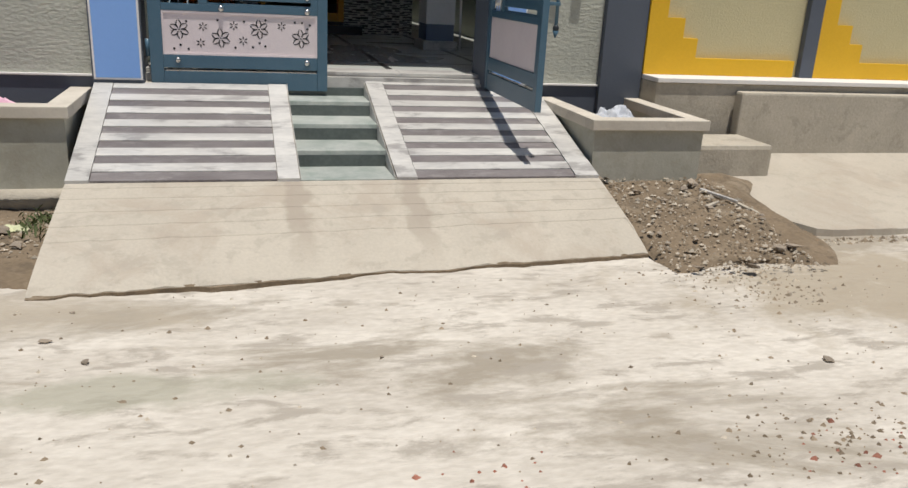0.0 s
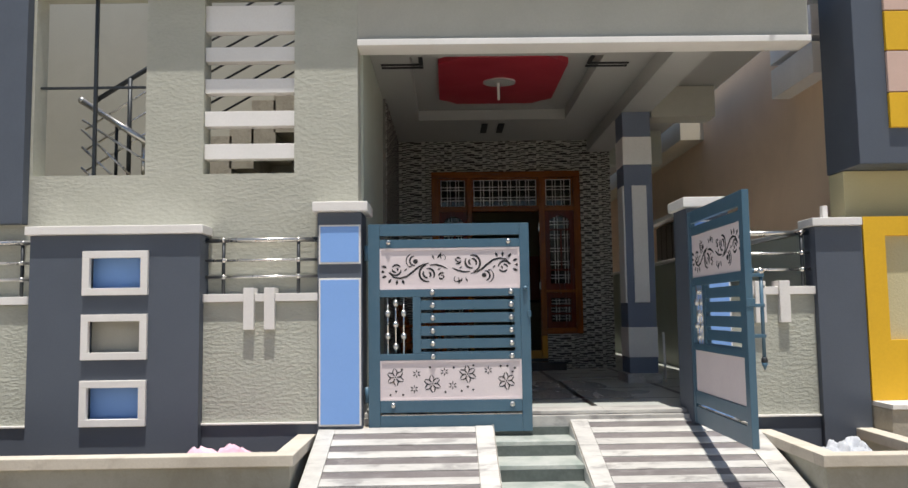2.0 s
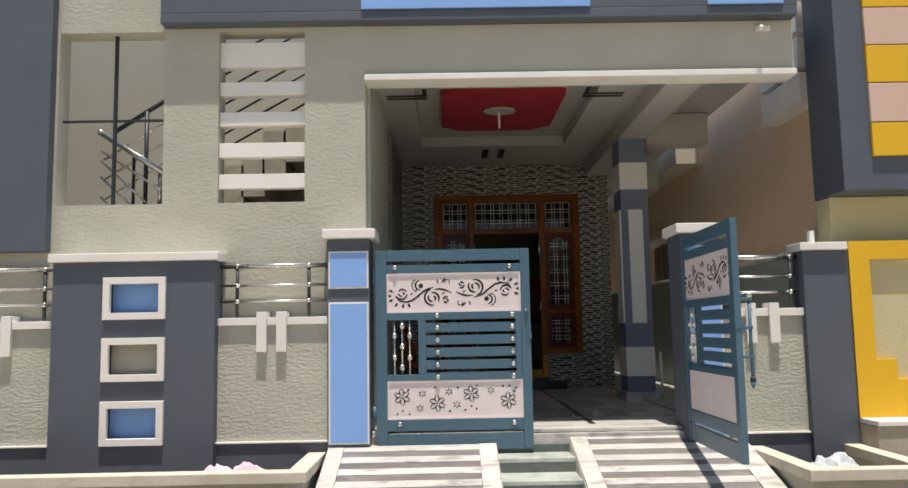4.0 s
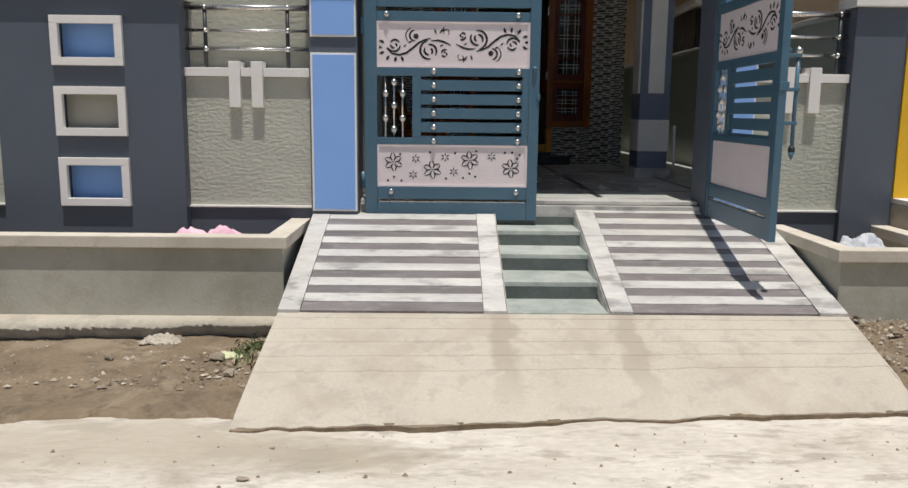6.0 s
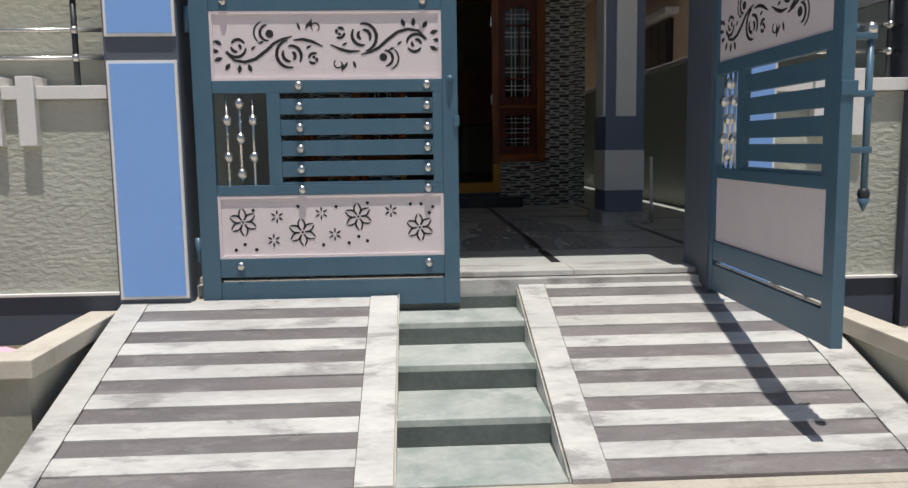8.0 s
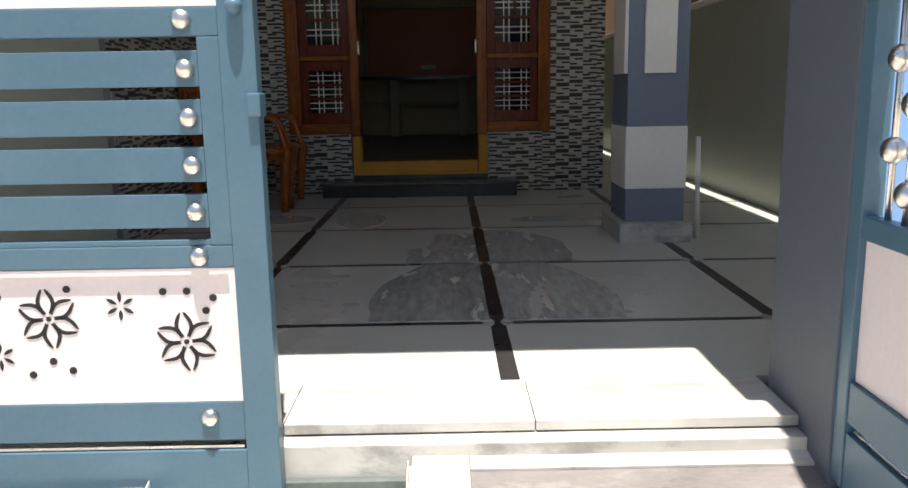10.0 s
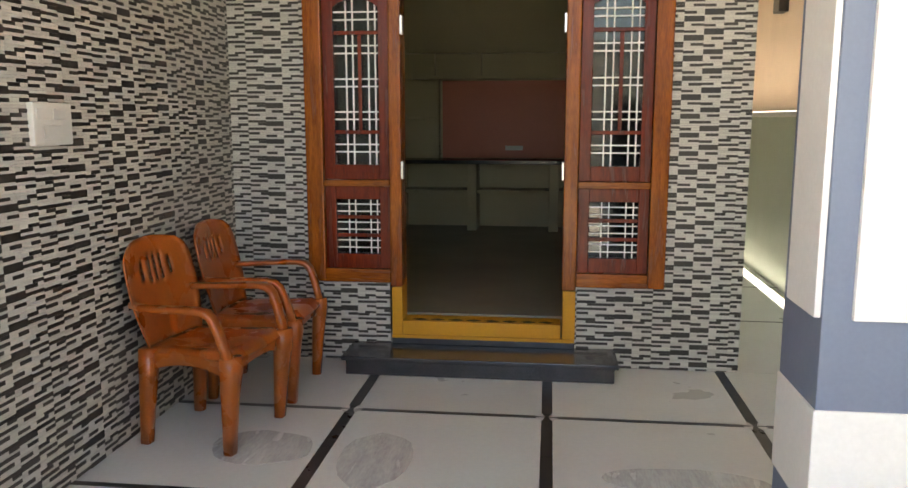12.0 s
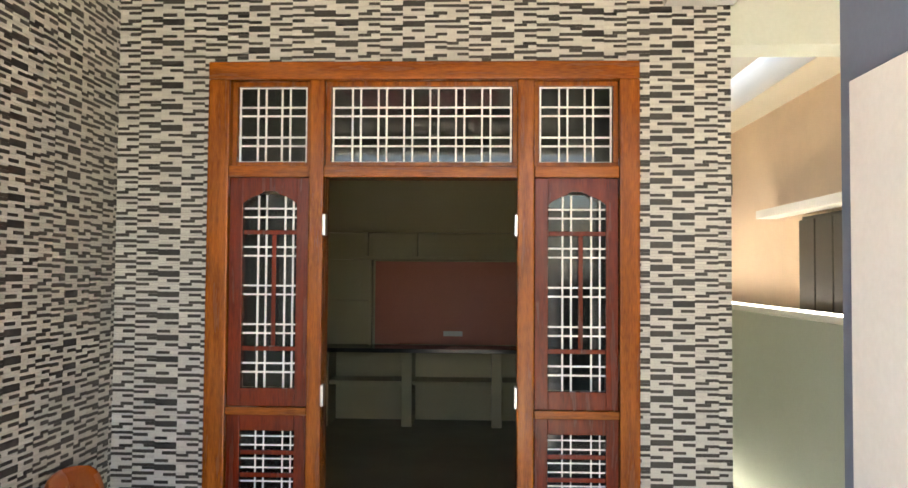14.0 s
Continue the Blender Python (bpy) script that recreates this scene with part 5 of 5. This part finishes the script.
def shell(bm, grid, skip, push):
    """A sheet over a grid of points with some cells left open, thickened along push."""
    vs = [[bm.verts.new(p) for p in row] for row in grid]
    for i in range(len(vs) - 1):
        for j in range(len(vs[0]) - 1):
            if not skip(i, j):
                bm.faces.new((vs[i][j], vs[i][j + 1], vs[i + 1][j + 1], vs[i + 1][j]))
    r = bmesh.ops.extrude_face_region(bm, geom=bm.faces[:])
    for v in r["geom"]:
        if isinstance(v, bmesh.types.BMVert):
            v.co += push
    bmesh.ops.recalc_face_normals(bm, faces=bm.faces)


def build_chair(label):
    """Faces +x, floor at z = 0."""
    c = thing("plastic_chair", (0, 0, 0), label, "chair", "plastic armchairs")
    # seat: dished, with rounded front corners and a rolled rim
    grid = []
    for i in range(17):
        u = i / 16
        row = []
        for j in range(17):
            v = j / 16 * 2 - 1
            hw = 0.205 + 0.045 * u - (0.05 * ((u - 0.86) / 0.14) ** 2 if u > 0.86 else 0)
            rim = max(0.0, abs(v) - 0.86) / 0.14
            nose = max(0.0, u - 0.86) / 0.14
            z = 0.432 + 0.014 * u - 0.016 * (1 - v * v) * math.sin(math.pi * min(1, u * 1.08)) - 0.022 * rim ** 2 - 0.030 * nose ** 2
            row.append((-0.205 + 0.45 * u - 0.012 * v * v * u, v * hw, z))
        grid.append(row)
    bm = bmesh.new()
    shell(bm, grid, lambda i, j: False, Vector((0, 0, -0.010)))
    part("seat", bm, CHAIR, c, smooth=True)
    Y = Vector((0, 1, 0))
    X = Vector((1, 0, 0))
    bm = bmesh.new()
    moulded(bm, [(0.222 - 0.018 * abs(k / 4 - 1) ** 2, 0.21 * (k / 4 - 1), 0.372 + 0.022 * (1 - (k / 4 - 1) ** 2)) for k in range(9)], [0.006] * 9, [0.038 - 0.014 * (1 - (k / 4 - 1) ** 2) for k in range(9)], X)
    part("front_apron", bm, CHAIR, c, smooth=True)
    for s in (-1, 1):
        bm = bmesh.new()
        moulded(bm, [(-0.19 + 0.05 * k, s * (0.208 + 0.004 * k), 0.378 + 0.02 * math.sin(math.pi * k / 8)) for k in range(9)], [0.006] * 9, [0.042 - 0.018 * math.sin(math.pi * k / 8) for k in range(9)], Y)
        part("side_apron", bm, CHAIR, c, smooth=True)
    # back: waisted shell with a round head and short slots under it
    grid = []
    for i in range(25):
        f = i / 24
        row = []
        for j in range(25):
            v = j / 24 * 2 - 1
            head = max(0.0, f - 0.80) / 0.20
            hw = 0.200 + 0.030 * math.sin(math.pi * min(1.0, f * 1.05)) + 0.032 * f
            hw *= math.sqrt(max(0.0, 1 - 0.52 * head ** 2.6))
            rim = max(0.0, abs(v) - 0.84) / 0.16
            x = -0.195 - 0.085 * f - 0.012 * f * f - 0.034 * (1 - v * v) * (1 - 0.35 * f) + 0.012 * rim ** 2
            z = 0.425 + 0.445 * f + 0.022 * (1 - v * v) * f ** 4
            row.append((x, v * hw, z))
        grid.append(row)
    slots = {7: (15, 18), 10: (14, 19), 12: (14, 19), 14: (14, 19), 17: (15, 18)}
    bm = bmesh.new()
    shell(bm, grid, lambda i, j: j in slots and slots[j][0] <= i <= slots[j][1], Vector((-0.010, 0, 0)))
    part("backrest", bm, CHAIR, c, smooth=True)
    for s in (-1, 1):
        bm = bmesh.new()
        moulded(bm, [(0.196, s * 0.228, 0.0), (0.203, s * 0.231, 0.13), (0.212, s * 0.234, 0.27), (0.222, s * 0.236, 0.37), (0.222, s * 0.236, 0.43)],
                [0.027, 0.032, 0.041, 0.054, 0.056], [0.024, 0.028, 0.033, 0.038, 0.034], Y)
        part("leg", bm, CHAIR, c, smooth=True)
        bm = bmesh.new()
        moulded(bm, [(-0.225, s * 0.208, 0.0), (-0.215, s * 0.206, 0.14), (-0.203, s * 0.204, 0.29), (-0.192, s * 0.200, 0.43)],
                [0.025, 0.031, 0.039, 0.046], [0.024, 0.028, 0.033, 0.037], Y)
        part("leg", bm, CHAIR, c, smooth=True)
        bm = bmesh.new()
        moulded(bm, [(0.222, s * 0.246, 0.40), (0.205, s * 0.252, 0.47), (0.182, s * 0.258, 0.545), (0.163, s * 0.262, 0.595), (0.138, s * 0.264, 0.620), (0.10, s * 0.265, 0.629),
                     (0.0, s * 0.262, 0.628), (-0.10, s * 0.252, 0.622), (-0.19, s * 0.236, 0.618), (-0.262, s * 0.214, 0.622)],
                [0.026, 0.026, 0.027, 0.029, 0.031, 0.032, 0.032, 0.030, 0.026, 0.018], [0.020, 0.018, 0.017, 0.016, 0.016, 0.015, 0.014, 0.014, 0.014, 0.014], Y)
        part("armrest", bm, CHAIR, c, smooth=True)
    return c


chair = build_chair("tan brown plastic armchair against the mosaic wall")
chair.matrix_basis = pose(0.322, 3.465, H, 0, 0, -8)
for o in chair.children:
    o.matrix_parent_inverse = Matrix()
chair2 = copy_thing(chair, pose(0.345, 4.085, H, 0, 0, 1))
chair2["label"] = "tan brown plastic armchair standing beside the entrance door"


# ---- rubble, weeds and litter ----
def stone_mesh(seed, n=9):
    bm = bmesh.new()
    bmesh.ops.create_icosphere(bm, subdivisions=1, radius=1.0)
    for v in bm.verts:
        v.co *= 0.75 + 0.5 * noise.noise(v.co * 1.3 + Vector((seed * 7.1, 0, 0)))
        v.co.z *= 0.55
    return mesh_of("stone", bm, STONE)


rng = random.Random(4)
STONES = [stone_mesh(k) for k in range(6)]


def scatter(count, spot, lo, hi, label, group):
    for i in range(count):
        x, y, z = spot()
        s = lo + (hi - lo) * rng.random() ** 2.5
        ob = new("stone", STONES[rng.randrange(6)])
        ob.matrix_basis = Matrix.Translation((x, y, z + s * 0.2)) @ Euler((rng.uniform(-0.3, 0.3), rng.uniform(-0.3, 0.3), rng.uniform(0, 6.3))).to_matrix().to_4x4() @ Matrix.Diagonal((s * rng.uniform(0.8, 1.6), s, s * rng.uniform(0.5, 1.0), 1))
        tagged(ob, label, "stone", group)


def grit(name, count, spot, lo, hi, material, label):
    """Countless crumbs, one mesh."""
    vs, fs = [], []
    for i in range(count):
        x, y, z = spot()
        s = lo + (hi - lo) * rng.random() ** 3
        a = rng.uniform(0, 6.3)
        k = len(vs)
        for j in range(4):
            r = s * rng.uniform(0.6, 1.3)
            vs.append((x + r * math.cos(a + j * 1.57), y + r * 0.8 * math.sin(a + j * 1.57), z - 0.002))
        vs.append((x + rng.uniform(-0.2, 0.2) * s, y + rng.uniform(-0.2, 0.2) * s, z + s * rng.uniform(0.4, 0.9)))
        for j in range(4):
            fs.append((k + j, k + (j + 1) % 4, k + 4))
    me = bpy.data.meshes.new(name)
    me.from_pydata(vs, [], fs)
    me.materials.append(material)
    tagged(new(name, me), label, "grit", "", "stuff")


def ground_z(x, y):
    return 0.02 * (noise.noise(Vector((x * 0.8, y * 0.8, 0))) - 0.3) - 0.004


LEAFY = mat("pale_green_paper", (0.62, 0.63, 0.40), (0.50, 0.52, 0.32), 0.7, 10, 60, 0.1, 30)
GRITM = mat("grit", (0.30, 0.235, 0.16), (0.20, 0.155, 0.105), 0.9, 20, 90, 0.2, 60, island=0.35)
BRICKC = mat("brick_red_chips", (0.34, 0.14, 0.09), (0.24, 0.10, 0.07), 0.9, 20, 90, 0.2, 60, island=0.4)
CRUMB = mat("pale_crumbs", (0.52, 0.455, 0.36), (0.37, 0.32, 0.25), 0.9, 20, 90, 0.2, 60, island=0.35)


def lane():
    x, y = rng.uniform(-3.5, 5.2), rng.uniform(-5.6, -2.35)
    return x, y, ground_z(x, y)


def clump(cx, cy, r):
    def f():
        x, y = rng.gauss(cx, r), rng.gauss(cy, r * 0.5)
        return x, y, ground_z(x, y) if y < -2.3 else 0.03
    return f


def right_verge():
    x, y = rng.uniform(2.98, 3.95), rng.uniform(-2.5, -1.16)
    f = max(0.0, (y + 2.4) / 1.35)
    return x, y, 0.03 + min(1.0, 2.5 * f) * (0.19 * f + 0.03)


def left_verge():
    x, y = rng.triangular(-2.6, -0.42, -0.5), rng.uniform(-1.95, -1.0)
    return x, y, 0.04


grit("lane_grit", 900, lane, 0.004, 0.016, GRITM, "scattered brown grit on the lane")
grit("lane_crumbs", 500, lane, 0.004, 0.014, CRUMB, "scattered pale crumbs on the lane")
for bx, by, bn in ((2.75, -4.25, 26), (0.95, -4.35, 10), (1.35, -4.1, 14)):
    grit("brick_chips", bn, clump(bx, by, 0.16), 0.006, 0.022, BRICKC, "brick red chips lying on the lane")
grit("lane_grit", 160, clump(2.7, -4.1, 0.30), 0.005, 0.017, GRITM, "patch of dark gravel on the lane")
grit("verge_rubble", 750, right_verge, 0.004, 0.022, CRUMB, "pale broken rubble on the verge")
grit("verge_rubble", 900, right_verge, 0.004, 0.017, GRITM, "brown rubble on the verge")
grit("verge_crumbs", 220, left_verge, 0.006, 0.026, CRUMB, "pale crumbs on the dirt verge")
grit("verge_crumbs", 400, left_verge, 0.006, 0.022, GRITM, "brown crumbs on the dirt verge")
def spill():
    x, y = rng.gauss(3.35, 0.22), rng.uniform(-2.95, -2.2)
    return x, y, ground_z(x, y)


def apron_edge():
    x = 4.15 + 2.6 * rng.random() ** 1.6
    y = -1.92 - abs(rng.gauss(0, 0.05))
    return x, y, ground_z(x, y)


grit("edge_rubble", 260, apron_edge, 0.005, 0.024, CRUMB, "pale crumbs along the broken apron edge")
grit("edge_rubble", 200, apron_edge, 0.005, 0.028, GRITM, "brown crumbs along the broken apron edge")
grit("rubble_spill", 160, spill, 0.005, 0.022, CRUMB, "pale rubble spilled over the lane")
grit("rubble_spill", 220, spill, 0.005, 0.02, GRITM, "brown rubble spilled over the lane")
scatter(20, right_verge, 0.02, 0.07, "broken piece of pale rubble on the verge", "rubble beside the ramp")
scatter(13, left_verge, 0.02, 0.065, "broken piece of rubble on the dirt", "rubble by the planter")
scatter(18, lane, 0.012, 0.035, "small brown stone lying on the lane", "stones on the lane")


def ledge():
    bm = bmesh.new()
    n = 150
    a, b, c = [], [], []
    for i in range(n + 1):
        x = -5.0 + 4.58 * i / n
        w = 0.07 * noise.noise(Vector((x * 1.7, 0, 2))) + 0.035 * noise.noise(Vector((x * 11, 0, 2))) + 0.022 * noise.noise(Vector((x * 29, 0, 2)))
        a.append(bm.verts.new((x, -0.895, 0.15)))
        b.append(bm.verts.new((x, -1.03 - 0.09 * min(1.0, max(0.0, (-0.6 - x) / 1.0)) + w, 0.125 + 0.015 * noise.noise(Vector((x * 5, 1, 2))))))
        c.append(bm.verts.new((x, -0.94 - 0.09 * min(1.0, max(0.0, (-0.6 - x) / 1.0)) + w, 0.0)))
    for r, s in ((a, b), (b, c)):
        for i in range(n):
            bm.faces.new((r[i], s[i], s[i + 1], r[i + 1]))
    solid("footing", bm, CEMENT, "crumbling cement footing of the planter", "footing", "structure", smooth=True)


ledge()


def crumpled(name, cx, cy, z, sx, sy, sz, material, label, seed):
    bm = bmesh.new()
    bmesh.ops.create_grid(bm, x_segments=34, y_segments=24, size=0.5)
    for v in bm.verts:
        x, y = v.co.x, v.co.y
        n1 = noise.noise(Vector((x * 3.2 + seed, y * 3.2, 0)))
        n2 = noise.noise(Vector((x * 13 + seed, y * 13, 3)))
        n3 = 1 - abs(noise.noise(Vector((x * 6 + y * 3 + seed, y * 5 - x * 2, 8)))) * 2.4
        edge = 1 - max(abs(x), abs(y)) * 2
        v.co = Vector((cx + x * sx * (1 + 0.25 * n1), cy + y * sy * (1 + 0.25 * n2), z + sz * (0.10 + 0.55 * abs(n1) * 1.6 + 0.12 * n2 + 0.28 * max(0.0, n3) ** 2) * (0.25 + min(1, edge * 2.2))))
    r = bmesh.ops.extrude_face_region(bm, geom=bm.faces[:])
    for v in r["geom"]:
        if isinstance(v, bmesh.types.BMVert):
            v.co.z -= 0.006
    solid(name, bm, material, label, "cloth" if material is RAG else "litter", smooth=True)


crumpled("pink_rag", -0.99, -0.58, 0.555, 0.76, 0.36, 0.12, RAG, "crumpled pink cloth lying in the planter", 1.0)
crumpled("paper_litter", 3.42, -0.55, 0.55, 0.36, 0.30, 0.10, PAPER, "crumpled grey sheet lying in the planter box", 5.0)
crumpled("paper_litter", -1.95, -0.6, 0.52, 0.6, 0.3, 0.05, PAPER, "flat grey scrap lying in the planter", 9.0)
scatter(8, lambda: (rng.uniform(-1.55, -0.6), rng.uniform(-0.75, -0.4), 0.52), 0.03, 0.06, "brown stone in the planter soil", "stones in the planter")

crumpled("paper_litter", -1.12, -1.16, 0.05, 0.24, 0.12, 0.06, RAMP, "torn pale plastic scrap lying by the footing", 14.0)
crumpled("paper_litter", -0.66, -1.38, 0.035, 0.16, 0.10, 0.03, LEAFY, "pale yellow-green scrap lying on the dirt", 21.0)


def weeds():
    vs, fs = [], []
    for i in range(170):
        x, y = rng.gauss(-0.52, 0.08), rng.gauss(-1.28, 0.13)
        if x > -0.42:
            continue
        h, a, w = rng.uniform(0.015, 0.055), rng.uniform(0, 6.3), rng.uniform(0.003, 0.007)
        k = len(vs)
        dx, dy = math.cos(a), math.sin(a)
        vs += [(x - dy * w, y + dx * w, 0.03), (x + dy * w, y - dx * w, 0.03), (x + dx * h * 0.5 + dy * w, y + dy * h * 0.5 - dx * w, 0.03 + h * 0.8), (x + dx * h, y + dy * h, 0.03 + h)]
        fs.append((k, k + 1, k + 2, k + 3))
    me = bpy.data.meshes.new("weeds")
    me.from_pydata(vs, [], fs)
    me.materials.append(LEAFM)
    tagged(new("weeds", me), "thin dusty weeds growing beside the ramp", "weeds", "", "stuff")


weeds()
def batten(a, b, w, t, material, label):
    """A split length of wood lying on the rubble."""
    a, b = Vector(a), Vector(b)
    d = b - a
    m = Matrix.Translation((a + b) / 2) @ d.to_track_quat("X", "Z").to_matrix().to_4x4()
    bm = bmesh.new()
    box(bm, -d.length / 2, d.length / 2, -w / 2, w / 2, -t / 2, t / 2, 0.003)
    for v in bm.verts:
        v.co.y += 0.006 * noise.noise(v.co * 9 + a)
        if v.co.x > d.length * 0.4:
            v.co.y *= 0.6
    bm.transform(m)
    solid("batten", bm, material, label, "batten", group="broken battens")


batten((3.75, -1.36, 0.20), (3.90, -1.60, 0.17), 0.035, 0.018, MARBLE, "whitewashed broken batten lying on rubble")
batten((3.90, -1.60, 0.16), (4.06, -1.84, 0.09), 0.04, 0.016, CEMENT, "weathered grey batten lying on rubble")
batten((3.62, -1.66, 0.16), (3.76, -1.58, 0.17), 0.03, 0.014, RAMP, "pale split batten lying on rubble")
batten((3.98, -1.86, 0.09), (4.16, -1.93, 0.05), 0.05, 0.012, IRON, "dark flat scrap lying at the apron edge")

# ---- mosaic strips on the porch walls ----
def strip_list(u0, u1, z0, z1, seed, holes):
    r = random.Random(seed)
    out = []
    cols = []
    u = u0
    while u < u1 - 0.02:
        w = min(r.uniform(0.102, 0.109), u1 - u)
        cols.append((u, u + w))
        u += w
    def put(e0, e1, lo, hi, d):
        lo, hi, e0, e1 = max(lo, z0), min(hi, z1), max(e0, u0), min(e1, u1)
        if hi - lo < 0.004 or e1 - e0 < 0.006:
            return
        for p, q, s, t in holes:
            if e1 > p and e0 < q and hi > s and lo < t:
                if e0 < p:
                    e1 = p
                elif e1 > q:
                    e0 = q
                else:
                    return
        if e1 - e0 > 0.006:
            out.append((e0, e1, lo + 0.0005, hi - 0.0005, d, (0.006 if d else 0.004) + r.uniform(0, 0.002)))

    # thin courses in columns; a dark run either fills its course or steps down half-way along it
    course = 0.0117
    kinds = (
        ((0.0, 1.0, 1), None, (0.0, 0.60, 1), (0.42, 1.0, 1), None, None, (0.45, 1.0, 1), None),
        ((0.0, 1.0, 2), None, (0.0, 0.62, 1), None, None, (0.40, 1.0, 1), None),
        ((0.0, 1.0, 1), None, (0.50, 1.0, 1), (0.0, 1.0, 1), None, None, (0.0, 0.62, 1), None),
    )
    for ci, (a, b) in enumerate(cols):
        z = z0 - 0.10 + (ci * 0.031) % 0.094
        w = b - a
        while z < z1:
            for run in kinds[(ci * 2 + ci // 5) % 3]:
                h = course * r.uniform(0.9, 1.12) * (0.93 if run is None else 1.22)
                if run is None:
                    put(a, b, z, z + h, False)
                    z += h
                    continue
                p, q, n = run
                h *= n
                p2 = a + w * (p + r.uniform(-0.07, 0.07)) if p else a
                q2 = a + w * (q + r.uniform(-0.07, 0.07)) if q < 1 else b
                if p2 > a:
                    put(a, p2, z, z + h, False)
                put(p2, q2, z, z + h, True)
                if q2 < b:
                    put(q2, b, z, z + h, False)
                z += h
    return out


def clad(name, wall, strips, to3d, near):
    """near picks the strips that become parts of their own."""
    unit = {}
    for d, m in ((True, MDARK), (False, MWHITE)):
        bm = bmesh.new()
        box(bm, 0, 1, 0, 1, 0, 1)
        unit[d] = mesh_of("mosaic_strip", bm, m)
    singles = 0
    data = {True: ([], []), False: ([], [])}
    for e0, e1, lo, hi, d, t in strips:
        if singles < 150 and near(e0, lo):
            m = to3d(e0, e1, lo, hi, t, True)
            piece("mosaic_strip", unit[d], wall, m)
            singles += 1
            continue
        vs, fs = data[d]
        k = len(vs)
        vs += to3d(e0, e1, lo, hi, t, False)
        fs += [(k + 4, k + 5, k + 6, k + 7), (k, k + 1, k + 5, k + 4), (k + 1, k + 2, k + 6, k + 5), (k + 2, k + 3, k + 7, k + 6), (k + 3, k, k + 4, k + 7)]
    for d, m in ((True, MDARK), (False, MWHITE)):
        me = bpy.data.meshes.new(name)
        me.from_pydata(data[d][0], [], data[d][1])
        me.materials.append(m)
        ob = new(name, me)
        ob.parent = wall
        tagged(ob, ("dark brown" if d else "off-white") + " mosaic strips", "", "", "stuff")


def on_back(e0, e1, lo, hi, t, single):
    if single:
        return Matrix.Translation((e0, DY - t, lo)) @ Matrix.Diagonal((e1 - e0, t + 0.001, hi - lo, 1))
    b, f = DY, DY - t
    return [(e0, b, lo), (e1, b, lo), (e1, b, hi), (e0, b, hi), (e0, f, lo), (e1, f, lo), (e1, f, hi), (e0, f, hi)]


def on_left(e0, e1, lo, hi, t, single):
    if single:
        return Matrix.Translation((-0.031, e0, lo)) @ Matrix.Diagonal((t + 0.001, e1 - e0, hi - lo, 1))
    b, f = -0.03, -0.03 + t
    return [(b, e1, lo), (b, e0, lo), (b, e0, hi), (b, e1, hi), (f, e1, lo), (f, e0, lo), (f, e0, hi), (f, e1, hi)]


clad("mosaic_strips", bpy.data.objects["wall_door"],
     strip_list(-0.024, 2.885, H, 3.925, 3, [(0.423, 2.46, 1.267, 3.495), (0.90, 1.966, 0.7, 1.3)]), on_back, lambda u, z: 2.47 < u < 2.85 and 1.4 < z < 2.3)
clad("mosaic_strips", bpy.data.objects["wall_porch_left_tiled"],
     strip_list(2.38, DY, H, 3.925, 8, []), on_left, lambda u, z: 3.3 < u < 4.3 and 1.7 < z < 2.2)
